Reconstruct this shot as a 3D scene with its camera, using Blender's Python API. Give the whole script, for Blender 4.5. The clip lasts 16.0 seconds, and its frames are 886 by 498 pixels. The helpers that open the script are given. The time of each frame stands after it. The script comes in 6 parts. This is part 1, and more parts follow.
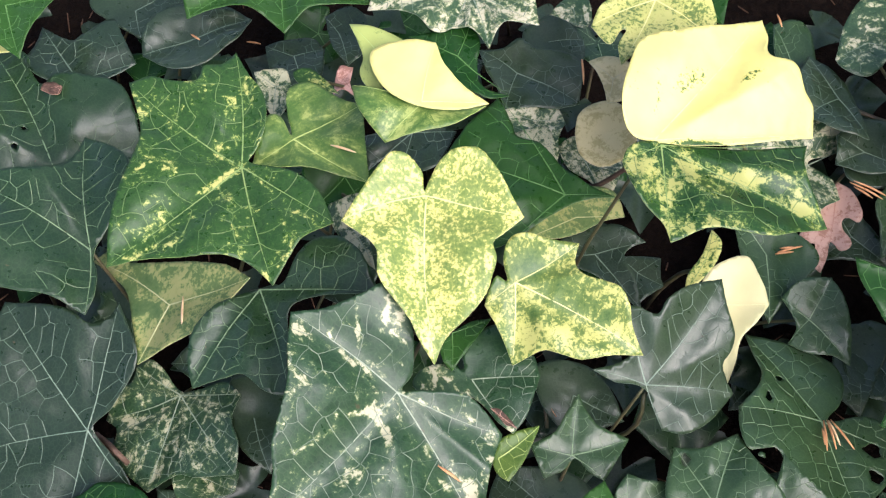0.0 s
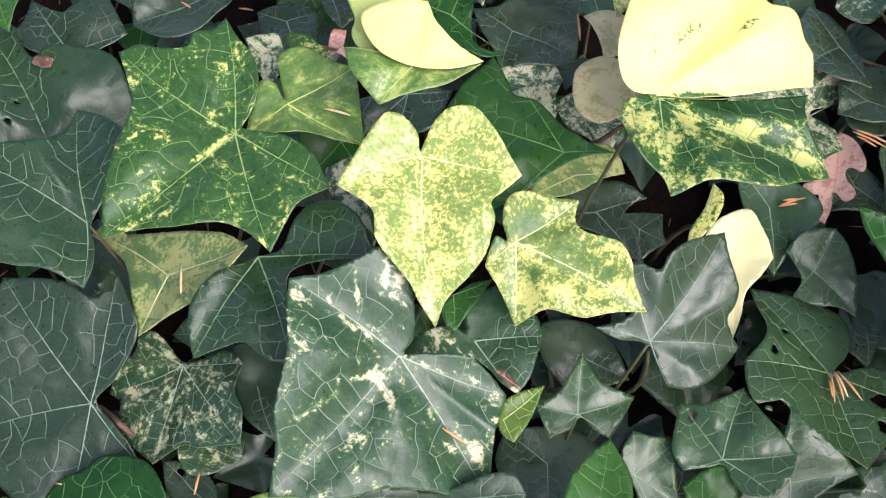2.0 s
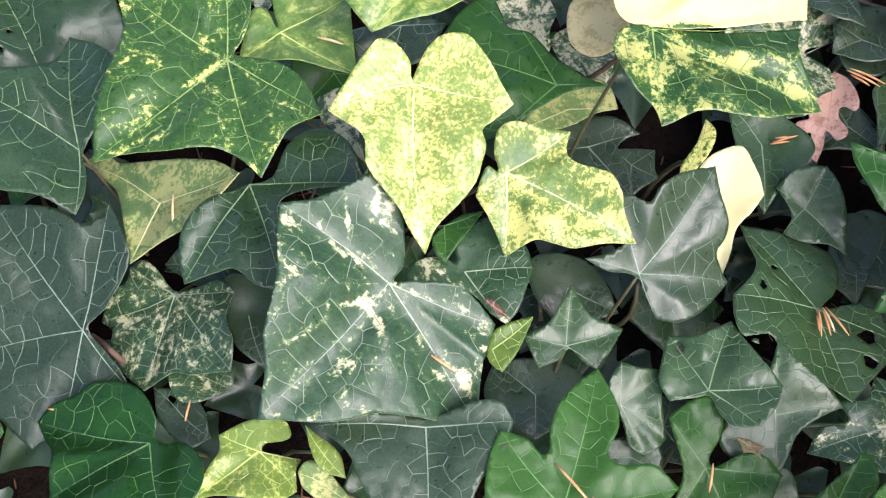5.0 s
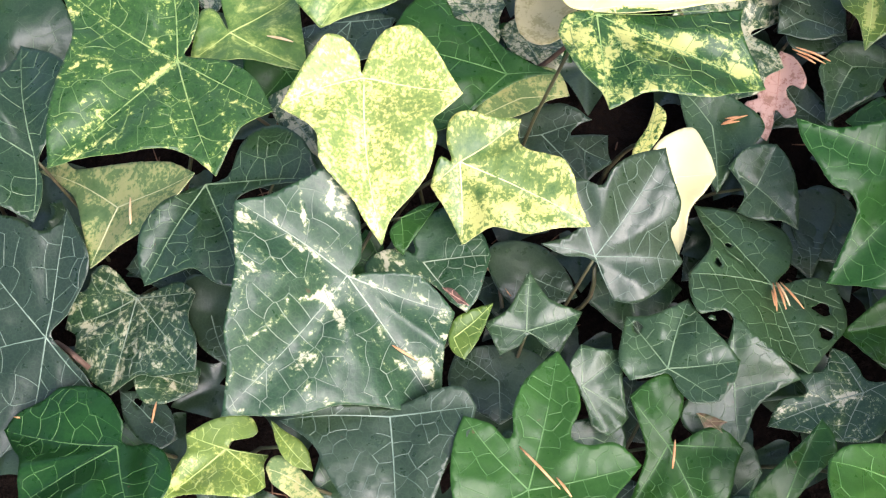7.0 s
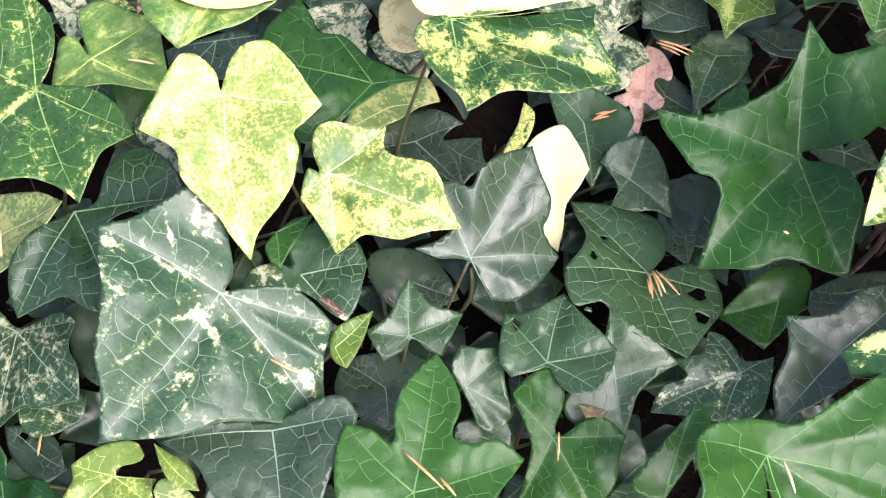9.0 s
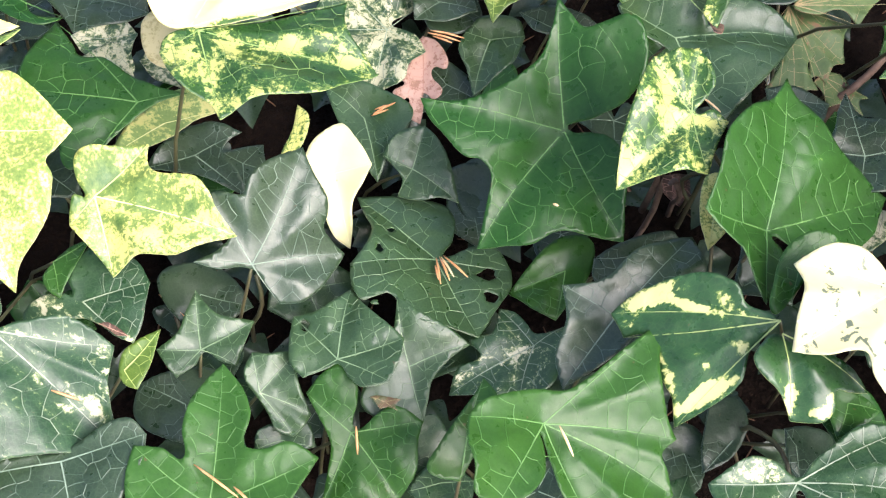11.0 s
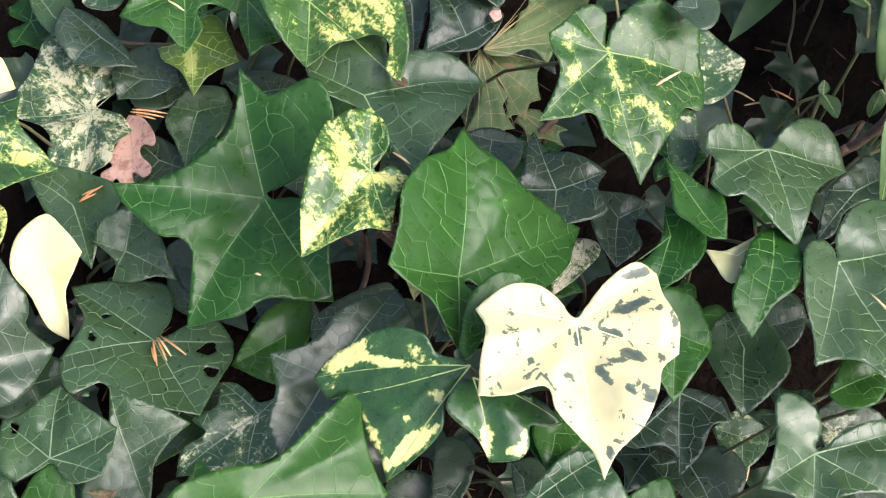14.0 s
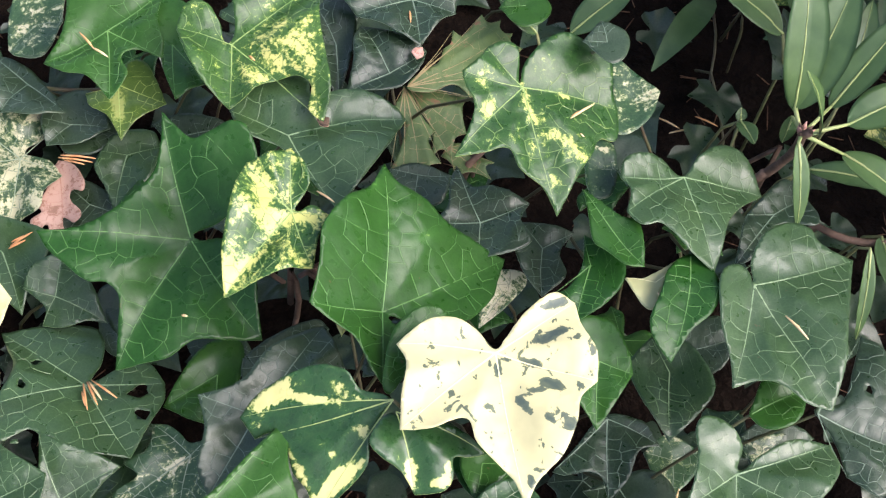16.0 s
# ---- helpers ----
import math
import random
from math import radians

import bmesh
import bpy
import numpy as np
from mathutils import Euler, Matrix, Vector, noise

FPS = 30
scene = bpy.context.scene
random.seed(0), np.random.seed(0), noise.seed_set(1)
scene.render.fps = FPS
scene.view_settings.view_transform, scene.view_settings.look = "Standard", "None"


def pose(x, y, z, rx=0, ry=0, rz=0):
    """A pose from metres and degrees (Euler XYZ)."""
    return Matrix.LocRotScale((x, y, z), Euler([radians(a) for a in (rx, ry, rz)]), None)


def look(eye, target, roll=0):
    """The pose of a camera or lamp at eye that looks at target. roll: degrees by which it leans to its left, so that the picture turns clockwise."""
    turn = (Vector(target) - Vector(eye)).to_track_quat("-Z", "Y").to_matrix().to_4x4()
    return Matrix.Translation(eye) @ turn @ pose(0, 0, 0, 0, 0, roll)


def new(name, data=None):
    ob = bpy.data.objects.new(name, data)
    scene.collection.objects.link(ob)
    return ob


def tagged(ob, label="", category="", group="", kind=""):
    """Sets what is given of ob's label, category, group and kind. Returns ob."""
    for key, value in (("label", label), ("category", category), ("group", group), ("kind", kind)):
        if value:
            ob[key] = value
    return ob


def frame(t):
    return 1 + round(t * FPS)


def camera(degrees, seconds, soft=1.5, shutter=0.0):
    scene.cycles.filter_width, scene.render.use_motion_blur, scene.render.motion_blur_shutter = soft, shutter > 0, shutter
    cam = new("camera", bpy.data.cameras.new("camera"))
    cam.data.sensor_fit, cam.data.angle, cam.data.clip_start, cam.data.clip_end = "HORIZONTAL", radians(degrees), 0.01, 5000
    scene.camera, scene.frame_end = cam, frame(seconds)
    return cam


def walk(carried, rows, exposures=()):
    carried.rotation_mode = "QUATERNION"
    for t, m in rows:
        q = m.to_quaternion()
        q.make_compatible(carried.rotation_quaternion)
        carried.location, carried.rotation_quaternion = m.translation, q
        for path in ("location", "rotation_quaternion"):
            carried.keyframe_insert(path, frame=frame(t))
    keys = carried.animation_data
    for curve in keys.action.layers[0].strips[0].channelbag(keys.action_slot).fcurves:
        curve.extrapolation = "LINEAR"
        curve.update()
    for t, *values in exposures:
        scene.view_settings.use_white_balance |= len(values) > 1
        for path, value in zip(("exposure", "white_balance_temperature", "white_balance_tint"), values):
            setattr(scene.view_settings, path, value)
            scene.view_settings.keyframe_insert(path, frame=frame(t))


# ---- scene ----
import collections

from mathutils.geometry import delaunay_2d_cdt

cam = camera(41.7, 16.0, soft=1.25)
METRES, EYE, TILT, LEAN, TURN = 0.25, 0.62, -65.0, 0.0, 0.0
ROWS = [
    (0.0, 0.0, 0.0, 0.0, 0.0, 0.0, 0.0),
    (0.5, 0.002, 0.0055, -0.0048, -0.01, -0.34, 0.05),
    (1.0, 0.0109, 0.0114, -0.0033, 0.05, -0.77, 0.52),
    (1.5, 0.0196, 0.0236, -0.0008, 0.18, -1.08, 1.23),
    (2.0, 0.0162, 0.0218, -0.0145, 0.36, -1.52, 1.72),
    (2.5, 0.0148, 0.0172, -0.0315, 0.53, -1.9, 1.77),
    (3.0, 0.0186, 0.0196, -0.0446, 0.58, -2.31, 1.5),
    (3.5, 0.0285, 0.0257, -0.043, 0.59, -2.7, 1.08),
    (4.0, 0.0272, 0.0217, -0.0587, 0.55, -3.12, 0.99),
    (6.5, 0.0379, -0.0004, -0.0795, -0.6, -3.63, 2.38),
    (7.0, 0.0604, -0.0112, -0.0912, -1.09, -3.48, 3.39),
    (7.5, 0.0852, -0.0229, -0.0877, -1.82, -3.39, 3.9),
    (8.0, 0.1151, -0.0186, -0.0954, -2.41, -3.19, 4.66),
    (10.5, 0.3489, -0.0717, -0.162, -7.96, -3.3, 11.96),
    (11.0, 0.4203, -0.0835, -0.1724, -9.28, -3.73, 13.47),
    (11.5, 0.4731, -0.1033, -0.1877, -10.7, -4.15, 14.69),
    (12.0, 0.5413, -0.1109, -0.2033, -12.3, -4.43, 15.97),
    (12.5, 0.6067, -0.1235, -0.2121, -13.71, -4.63, 17.32),
    (13.0, 0.6402, -0.1391, -0.2127, -15.11, -4.71, 18.11),
    (13.5, 0.6713, -0.1656, -0.2021, -16.31, -4.73, 18.91),
    (14.0, 0.725, -0.172, -0.1939, -16.89, -4.47, 19.93),
    (14.5, 0.7551, -0.1861, -0.1889, -17.53, -4.18, 20.3),
    (15.0, 0.7698, -0.2009, -0.2134, -18.08, -3.77, 20.67),
    (15.5, 0.7901, -0.2197, -0.1995, -18.41, -3.77, 21.09),
    (16.0, 0.8006, -0.2298, -0.2113, -18.65, -3.7, 21.62),
]
walk(cam, [(t, pose(0, 0, EYE, TILT, LEAN, TURN) @ pose(METRES * x, METRES * y, METRES * z, 90 + pitch, roll, yaw)) for t, x, y, z, yaw, pitch, roll in ROWS],
     [(0, 1.38, 6250, 18), (4, 1.65, 6250, 19), (8, 1.87, 6250, 20), (11.0, 2.13, 6450, 16), (13.0, 1.87, 6500, 16), (16.0, 1.83, 6450, 16)])

# ---- world and light ----
world = bpy.data.worlds.new("world")
scene.world = world
world.use_nodes = True
wn = world.node_tree
sky = wn.nodes.new("ShaderNodeTexSky")
sky.sky_type, sky.sun_disc = "NISHITA", False
sky.air_density, sky.dust_density, sky.ozone_density = 1.0, 3.8, 1.0
sky.sun_elevation, sky.sun_rotation = radians(50), radians(140)
wn.links.new(sky.outputs[0], wn.nodes["Background"].inputs[0])
wn.nodes["Background"].inputs[1].default_value = 0.12
sun = new("sun", bpy.data.lights.new("sun", "SUN"))
sun.data.energy, sun.data.angle, sun.data.color = 1.75, radians(54), (0.97, 0.97, 0.98)
sun.matrix_world = look((0.55, -0.65, 1.05), (0.0, 0.0, 0.0))

# ---- materials ----


class Nodes:
    """A small wrapper for building node materials."""

    def __init__(self, name):
        self.mat = bpy.data.materials.new(name)
        self.mat.use_nodes = True
        self.tree = self.mat.node_tree
        self.bsdf = self.tree.nodes["Principled BSDF"]
        self.out = self.tree.nodes["Material Output"]

    def put(self, socket, value):
        if isinstance(value, bpy.types.NodeSocket):
            self.tree.links.new(value, socket)
        elif isinstance(value, tuple) and len(value) == 3 and socket.type == "RGBA":
            socket.default_value = (*value, 1)
        else:
            socket.default_value = value

    def attr(self, name, out="Fac"):
        n = self.tree.nodes.new("ShaderNodeAttribute")
        n.attribute_name = name
        return n.outputs[out]

    def noise(self, vec, scale, detail=3.0, rough=0.55, distort=0.0):
        n = self.tree.nodes.new("ShaderNodeTexNoise")
        self.put(n.inputs["Vector"], vec)
        n.inputs["Scale"].default_value, n.inputs["Detail"].default_value = scale, detail
        n.inputs["Roughness"].default_value, n.inputs["Distortion"].default_value = rough, distort
        return n.outputs["Fac"]

    def edges(self, vec, scale):
        n = self.tree.nodes.new("ShaderNodeTexVoronoi")
        n.feature = "DISTANCE_TO_EDGE"
        self.put(n.inputs["Vector"], vec)
        n.inputs["Scale"].default_value = scale
        return n.outputs["Distance"]

    def math(self, op, a, b=0.0, clamp=False):
        n = self.tree.nodes.new("ShaderNodeMath")
        n.operation, n.use_clamp = op, clamp
        self.put(n.inputs[0], a), self.put(n.inputs[1], b)
        return n.outputs[0]

    def span(self, value, lo, hi, to_lo=0.0, to_hi=1.0):
        n = self.tree.nodes.new("ShaderNodeMapRange")
        for i, v in enumerate((value, lo, hi, to_lo, to_hi)):
            self.put(n.inputs[i], v)
        return n.outputs[0]

    def mix(self, fac, a, b):
        n = self.tree.nodes.new("ShaderNodeMix")
        n.data_type = "RGBA"
        self.put(n.inputs[0], fac), self.put(n.inputs[6], a), self.put(n.inputs[7], b)
        return n.outputs[2]

    def ramp(self, fac, stops):
        n = self.tree.nodes.new("ShaderNodeValToRGB")
        self.put(n.inputs[0], fac)
        while len(n.color_ramp.elements) < len(stops):
            n.color_ramp.elements.new(0.5)
        for e, (p, c) in zip(n.color_ramp.elements, stops):
            e.position, e.color = p, (*c, 1)
        return n.outputs[0]

    def bump(self, height, strength, distance):
        n = self.tree.nodes.new("ShaderNodeBump")
        n.inputs["Strength"].default_value, n.inputs["Distance"].default_value = strength, distance
        self.put(n.inputs["Height"], height)
        self.put(self.bsdf.inputs["Normal"], n.outputs[0])
        return n.outputs[0]

    def coords(self):
        return self.tree.nodes.new("ShaderNodeTexCoord").outputs["Object"]

    def done(self, colour, rough=0.5, specular=0.5, through_light=0.0):
        self.put(self.bsdf.inputs["Base Color"], colour)
        self.put(self.bsdf.inputs["Roughness"], rough)
        self.bsdf.inputs["Specular IOR Level"].default_value = specular
        if through_light:
            tr = self.tree.nodes.new("ShaderNodeBsdfTranslucent")
            self.put(tr.inputs[0], colour)
            m = self.tree.nodes.new("ShaderNodeMixShader")
            m.inputs[0].default_value = through_light
            self.tree.links.new(self.bsdf.outputs[0], m.inputs[1])
            self.tree.links.new(tr.outputs[0], m.inputs[2])
            self.tree.links.new(m.outputs[0], self.out.inputs[0])
        return self.mat


def leaf_material(name, deep, fresh, half, pale, streak=0.3, patch=0.3, speck=0.2, net=0.5, rough=0.4, vein=(0.2, 0.3, 0.14), grain_size=520, relief=0.3, detail=7.0, patch_size=75, soft=0.03, shine=0.36):
    """A leaf's upper face: two greens, a half tone and a pale tone, shared out by patches, streaks along the lobes and specks."""
    n = Nodes(name)
    flat, grain = n.attr("flat", "Vector"), n.attr("grain", "Vector")
    broad = n.noise(flat, patch_size, detail, 0.68, 0.8)
    along = n.noise(grain, 170, detail, 0.66, 0.4)
    fine = n.noise(flat, grain_size, 5, 0.7, 0.4)
    share = n.attr("cream")
    for tex, amount in ((broad, patch), (along, streak), (fine, speck)):
        share = n.math("ADD", share, n.math("MULTIPLY", n.math("SUBTRACT", tex, 0.5), 3.6 * amount))
    tone = n.ramp(share, [(0.0, deep), (0.5 - 2.2 * soft, fresh), (0.5 - 0.4 * soft, half), (0.5 + soft, pale), (1.0, pale)])
    mild = n.noise(flat, 30, 4)
    tone = n.mix(n.span(mild, 0.35, 0.7, 0.0, 0.5), tone, n.mix(0.6, tone, deep))
    hue = n.tree.nodes.new("ShaderNodeHueSaturation")
    # Besides random leaf colour this value carries light painted in by hand-set tones.
    n.put(hue.inputs["Value"], n.span(n.attr("tint_and_light"), 0.0, 1.0, 0.8, 1.25))
    n.put(hue.inputs["Hue"], n.span(n.attr("tint_and_light"), 0.0, 1.0, 0.512, 0.488))
    n.put(hue.inputs["Color"], tone)
    tone = hue.outputs[0]
    spots = n.span(n.noise(flat, 210, 2), 0.735, 0.76)
    tone = n.mix(n.math("MULTIPLY", spots, 0.55), tone, (0.09, 0.05, 0.025))
    small = n.edges(flat, 420)
    tone = n.mix(n.math("MULTIPLY", n.span(small, 0.0, 0.1, 1.0, 0.0), net * 0.16), tone, vein)
    height = n.math("ADD", n.math("MULTIPLY", n.noise(flat, 140, 2), 0.9), n.math("MULTIPLY", n.noise(flat, 1300, 3), 0.22))
    height = n.math("ADD", height, n.math("MULTIPLY", small, 0.25))
    n.bump(height, relief, 0.0007)
    gloss = n.span(n.noise(flat, 160, 3), 0.3, 0.7, rough - 0.12, rough + 0.05)
    return n.done(tone, gloss, shine, 0.1)


LEAF = {
    "dark": leaf_material("ivy_dark", (0.013, 0.028, 0.012), (0.031, 0.057, 0.026), (0.14, 0.2, 0.07), (0.42, 0.42, 0.2), 0.1, 0.1, 0.06, 0.55, 0.37, (0.14, 0.185, 0.11), 520, 0.32, 7.0, 75, 0.03, 0.45),
    "green": leaf_material("ivy_green", (0.01, 0.042, 0.006), (0.025, 0.086, 0.014), (0.1, 0.2, 0.04), (0.45, 0.5, 0.16), 0.1, 0.12, 0.08, 0.25, 0.36, (0.085, 0.17, 0.05), 520, 0.2, 7.0, 75, 0.03, 0.22),
    "mid": leaf_material("ivy_mid", (0.014, 0.038, 0.012), (0.033, 0.072, 0.024), (0.16, 0.24, 0.07), (0.45, 0.46, 0.18), 0.1, 0.1, 0.06, 0.55, 0.37, (0.15, 0.21, 0.1), 520, 0.3, 7.0, 75, 0.03, 0.45),
    "bold": leaf_material("ivy_bold", (0.013, 0.042, 0.013), (0.03, 0.085, 0.022), (0.24, 0.3, 0.07), (0.6, 0.56, 0.23), 0.2, 0.34, 0.16, 0.2, 0.34, (0.36, 0.38, 0.16), 360, 0.25, 5.0, 46, 0.025),
    "lime": leaf_material("ivy_lime", (0.05, 0.1, 0.014), (0.11, 0.17, 0.028), (0.24, 0.3, 0.06), (0.42, 0.44, 0.13), 0.15, 0.2, 0.16, 0.3, 0.4, (0.3, 0.38, 0.1)),
    "mixed": leaf_material("ivy_mixed", (0.012, 0.041, 0.009), (0.027, 0.076, 0.014), (0.16, 0.23, 0.05), (0.5, 0.48, 0.15), 0.3, 0.24, 0.3, 0.3, 0.36, (0.2, 0.28, 0.1), 420, 0.3, 8.0, 75, 0.05, 0.3),
    "mottle": leaf_material("ivy_mottle", (0.05, 0.11, 0.022), (0.16, 0.22, 0.05), (0.4, 0.41, 0.1), (0.58, 0.55, 0.17), 0.08, 0.28, 0.36, 0.15, 0.42, (0.66, 0.62, 0.28), 560, 0.35, 7.0, 75, 0.04),
    "fleck": leaf_material("ivy_fleck", (0.012, 0.037, 0.014), (0.027, 0.066, 0.025), (0.17, 0.21, 0.09), (0.5, 0.47, 0.3), 0.4, 0.22, 0.26, 0.42, 0.38, (0.2, 0.24, 0.15), 420, 0.3, 7.0, 75, 0.05, 0.36),
    "cream": leaf_material("ivy_cream", (0.05, 0.07, 0.055), (0.1, 0.12, 0.07), (0.34, 0.32, 0.13), (0.5, 0.46, 0.24), 0.08, 0.5, 0.14, 0.02, 0.42, (0.66, 0.61, 0.36), 420, 0.25, 2.6, 125, 0.012),
    "sun": leaf_material("ivy_sunlit", (0.014, 0.05, 0.012), (0.05, 0.11, 0.022), (0.5, 0.47, 0.1), (0.64, 0.59, 0.18), 0.05, 0.16, 0.3, 0.1, 0.45, (0.66, 0.62, 0.28), 520, 0.25, 5.0, 75, 0.03, 0.3),
    "leafy": leaf_material("ivy_leafy", (0.026, 0.07, 0.013), (0.055, 0.12, 0.024), (0.13, 0.2, 0.045), (0.3, 0.36, 0.1), 0.24, 0.16, 0.1, 0.3, 0.4, (0.3, 0.38, 0.1), 520, 0.3, 7.0, 75, 0.06, 0.3),
    "pale": leaf_material("ivy_pale", (0.05, 0.11, 0.03), (0.12, 0.18, 0.055), (0.27, 0.31, 0.095), (0.36, 0.35, 0.13), 0.12, 0.3, 0.2, 0.15, 0.6, (0.5, 0.5, 0.28)),
    "under": leaf_material("ivy_under", (0.3, 0.34, 0.15), (0.48, 0.48, 0.21), (0.48, 0.46, 0.22), (0.54, 0.51, 0.26), 0.1, 0.1, 0.1, 0.1, 0.55, (0.68, 0.64, 0.38)),
    "beige": leaf_material("ivy_beige", (0.34, 0.28, 0.11), (0.48, 0.39, 0.17), (0.58, 0.48, 0.23), (0.66, 0.55, 0.28), 0.1, 0.3, 0.2, 0.1, 0.6, (0.45, 0.4, 0.25)),
    "oakg": leaf_material("oak_fading", (0.045, 0.085, 0.024), (0.1, 0.145, 0.045), (0.17, 0.15, 0.06), (0.23, 0.1, 0.06), 0.1, 0.34, 0.1, 0.3, 0.55, (0.2, 0.13, 0.07), 520, 0.35),
    "oakb": leaf_material("oak_browning", (0.05, 0.06, 0.018), (0.08, 0.08, 0.028), (0.13, 0.105, 0.045), (0.16, 0.09, 0.05), 0.2, 0.4, 0.2, 0.3, 0.6, (0.3, 0.16, 0.1)),
    "oakd": leaf_material("oak_dead", (0.2, 0.09, 0.06), (0.35, 0.18, 0.13), (0.5, 0.28, 0.22), (0.56, 0.34, 0.27), 0.15, 0.3, 0.2, 0.25, 0.65, (0.4, 0.2, 0.14)),
    "litter": leaf_material("leaf_litter", (0.03, 0.018, 0.012), (0.07, 0.04, 0.025), (0.12, 0.07, 0.045), (0.16, 0.09, 0.06), 0.15, 0.3, 0.2, 0.25, 0.75, (0.1, 0.06, 0.04)),
}
START = {"sun": 0.85, "leafy": 0.4, "mid": 0.12, "bold": 0.46, "dark": 0.12, "green": 0.12, "lime": 0.3, "mixed": 0.42, "mottle": 0.62, "fleck": 0.42, "cream": 0.8, "pale": 0.47, "under": 0.75, "beige": 0.5, "oakg": 0.33, "oakb": 0.5, "oakd": 0.55, "litter": 0.45}


def plain(name, a, b, scale, rough=0.6, bump=0.4, dist=0.0005, light=0.0, gloss=0.4):
    n = Nodes(name)
    c = n.coords()
    f = n.noise(c, scale, 4, 0.6)
    n.bump(n.noise(c, scale * 3, 3), bump, dist)
    return n.done(n.mix(n.span(f, 0.3, 0.7), a, b), rough, gloss, light)


def vein_material(name, a, b, blade, shine=0.36):
    """Veins, paler than the blade; the finer ones sink into its colour."""
    n = Nodes(name)
    c = n.coords()
    tone = n.mix(n.span(n.noise(c, 300, 4, 0.6), 0.3, 0.7), a, b)
    tone = n.mix(n.attr("dim"), tone, blade)
    return n.done(tone, 0.4, shine)


VEIN = {
    "dark": vein_material("vein_dark", (0.11, 0.16, 0.11), (0.18, 0.235, 0.165), (0.042, 0.066, 0.044)),
    "mid": vein_material("vein_mid", (0.11, 0.175, 0.085), (0.19, 0.26, 0.14), (0.046, 0.086, 0.036)),
    "green": vein_material("vein_green", (0.065, 0.15, 0.04), (0.11, 0.21, 0.065), (0.028, 0.09, 0.018), 0.22),
    "lime": vein_material("vein_lime", (0.32, 0.42, 0.11), (0.45, 0.52, 0.18), (0.17, 0.24, 0.05)),
    "mixed": vein_material("vein_mixed", (0.13, 0.22, 0.055), (0.24, 0.31, 0.1), (0.034, 0.086, 0.02)),
    "bold": vein_material("vein_bold", (0.26, 0.32, 0.09), (0.36, 0.4, 0.15), (0.09, 0.15, 0.04)),
    "mottle": vein_material("vein_mottle", (0.6, 0.58, 0.22), (0.68, 0.64, 0.27), (0.46, 0.47, 0.14)),
    "fleck": vein_material("vein_fleck", (0.17, 0.22, 0.14), (0.28, 0.32, 0.22), (0.07, 0.1, 0.065)),
    "cream": vein_material("vein_cream", (0.64, 0.6, 0.3), (0.68, 0.64, 0.36), (0.57, 0.53, 0.29)),
    "pale": vein_material("vein_pale", (0.44, 0.44, 0.2), (0.5, 0.49, 0.25), (0.34, 0.37, 0.13)),
    "under": vein_material("vein_under", (0.7, 0.66, 0.33), (0.74, 0.7, 0.38), (0.55, 0.52, 0.25)),
    "beige": vein_material("vein_beige", (0.5, 0.44, 0.24), (0.56, 0.5, 0.3), (0.55, 0.46, 0.22)),
    "oakd": vein_material("vein_dead", (0.3, 0.15, 0.1), (0.42, 0.24, 0.17), (0.42, 0.23, 0.17)),
    "oakg": vein_material("vein_oak", (0.22, 0.16, 0.08), (0.28, 0.22, 0.1), (0.16, 0.17, 0.06)),
}
VEIN["sun"], VEIN["leafy"] = VEIN["mottle"], VEIN["lime"]
VEIN["oakb"], VEIN["litter"] = VEIN["oakg"], VEIN["oakd"]
BACK = plain("leaf_underside", (0.1, 0.17, 0.07), (0.16, 0.24, 0.11), 120, 0.6)
STALK = plain("leaf_stalk", (0.06, 0.04, 0.022), (0.08, 0.085, 0.035), 60, 0.5)
BARK = plain("vine_bark", (0.06, 0.035, 0.022), (0.15, 0.09, 0.06), 140, 0.75, 0.6, 0.001)
# Near black: the shade under leaves and shrub is put into the soil's colour.
SHADED_SOIL = plain("soil", (0.0035, 0.0024, 0.0017), (0.011, 0.007, 0.0048), 60, 0.95, 0.9, 0.006, 0.0, 0.06)
NEEDLE = plain("dry_needle", (0.42, 0.17, 0.06), (0.66, 0.36, 0.16), 160, 0.55)
NEEDLE_PALE = plain("pale_needle", (0.6, 0.36, 0.16), (0.78, 0.58, 0.34), 160, 0.55)
DEAD = plain("dead_leaf", (0.3, 0.14, 0.1), (0.52, 0.3, 0.24), 110, 0.7, 0.5, 0.001)
LITTER = plain("litter", (0.05, 0.026, 0.016), (0.2, 0.11, 0.065), 90, 0.85, 0.4, 0.0005, 0.0, 0.1)
RHODO = plain("shrub_leaf", (0.032, 0.07, 0.02), (0.068, 0.122, 0.038), 40, 0.42, 0.25, 0.0006, 0.08)
RHODO_RIB = plain("shrub_rib", (0.2, 0.26, 0.08), (0.34, 0.36, 0.15), 60, 0.5)
TWIG = plain("shrub_twig", (0.1, 0.1, 0.04), (0.2, 0.2, 0.08), 80, 0.65)

# ---- building ----


def mesh_from(name, verts, faces, materials, smooth=True):
    me = bpy.data.meshes.new(name)
    me.from_pydata([tuple(v) for v in verts], [], [tuple(f) for f in faces])
    for m in materials:
        me.materials.append(m)
    if smooth:
        me.shade_smooth()
    return me


def part(name, me, parent, label=""):
    ob = new(name, me)
    ob.parent = parent
    return tagged(ob, label)


def thing(name, at, label, category, group="", kind=""):
    e = new(name)
    e.empty_display_size = 0.01
    e.location = at
    return tagged(e, label, category, group, kind)


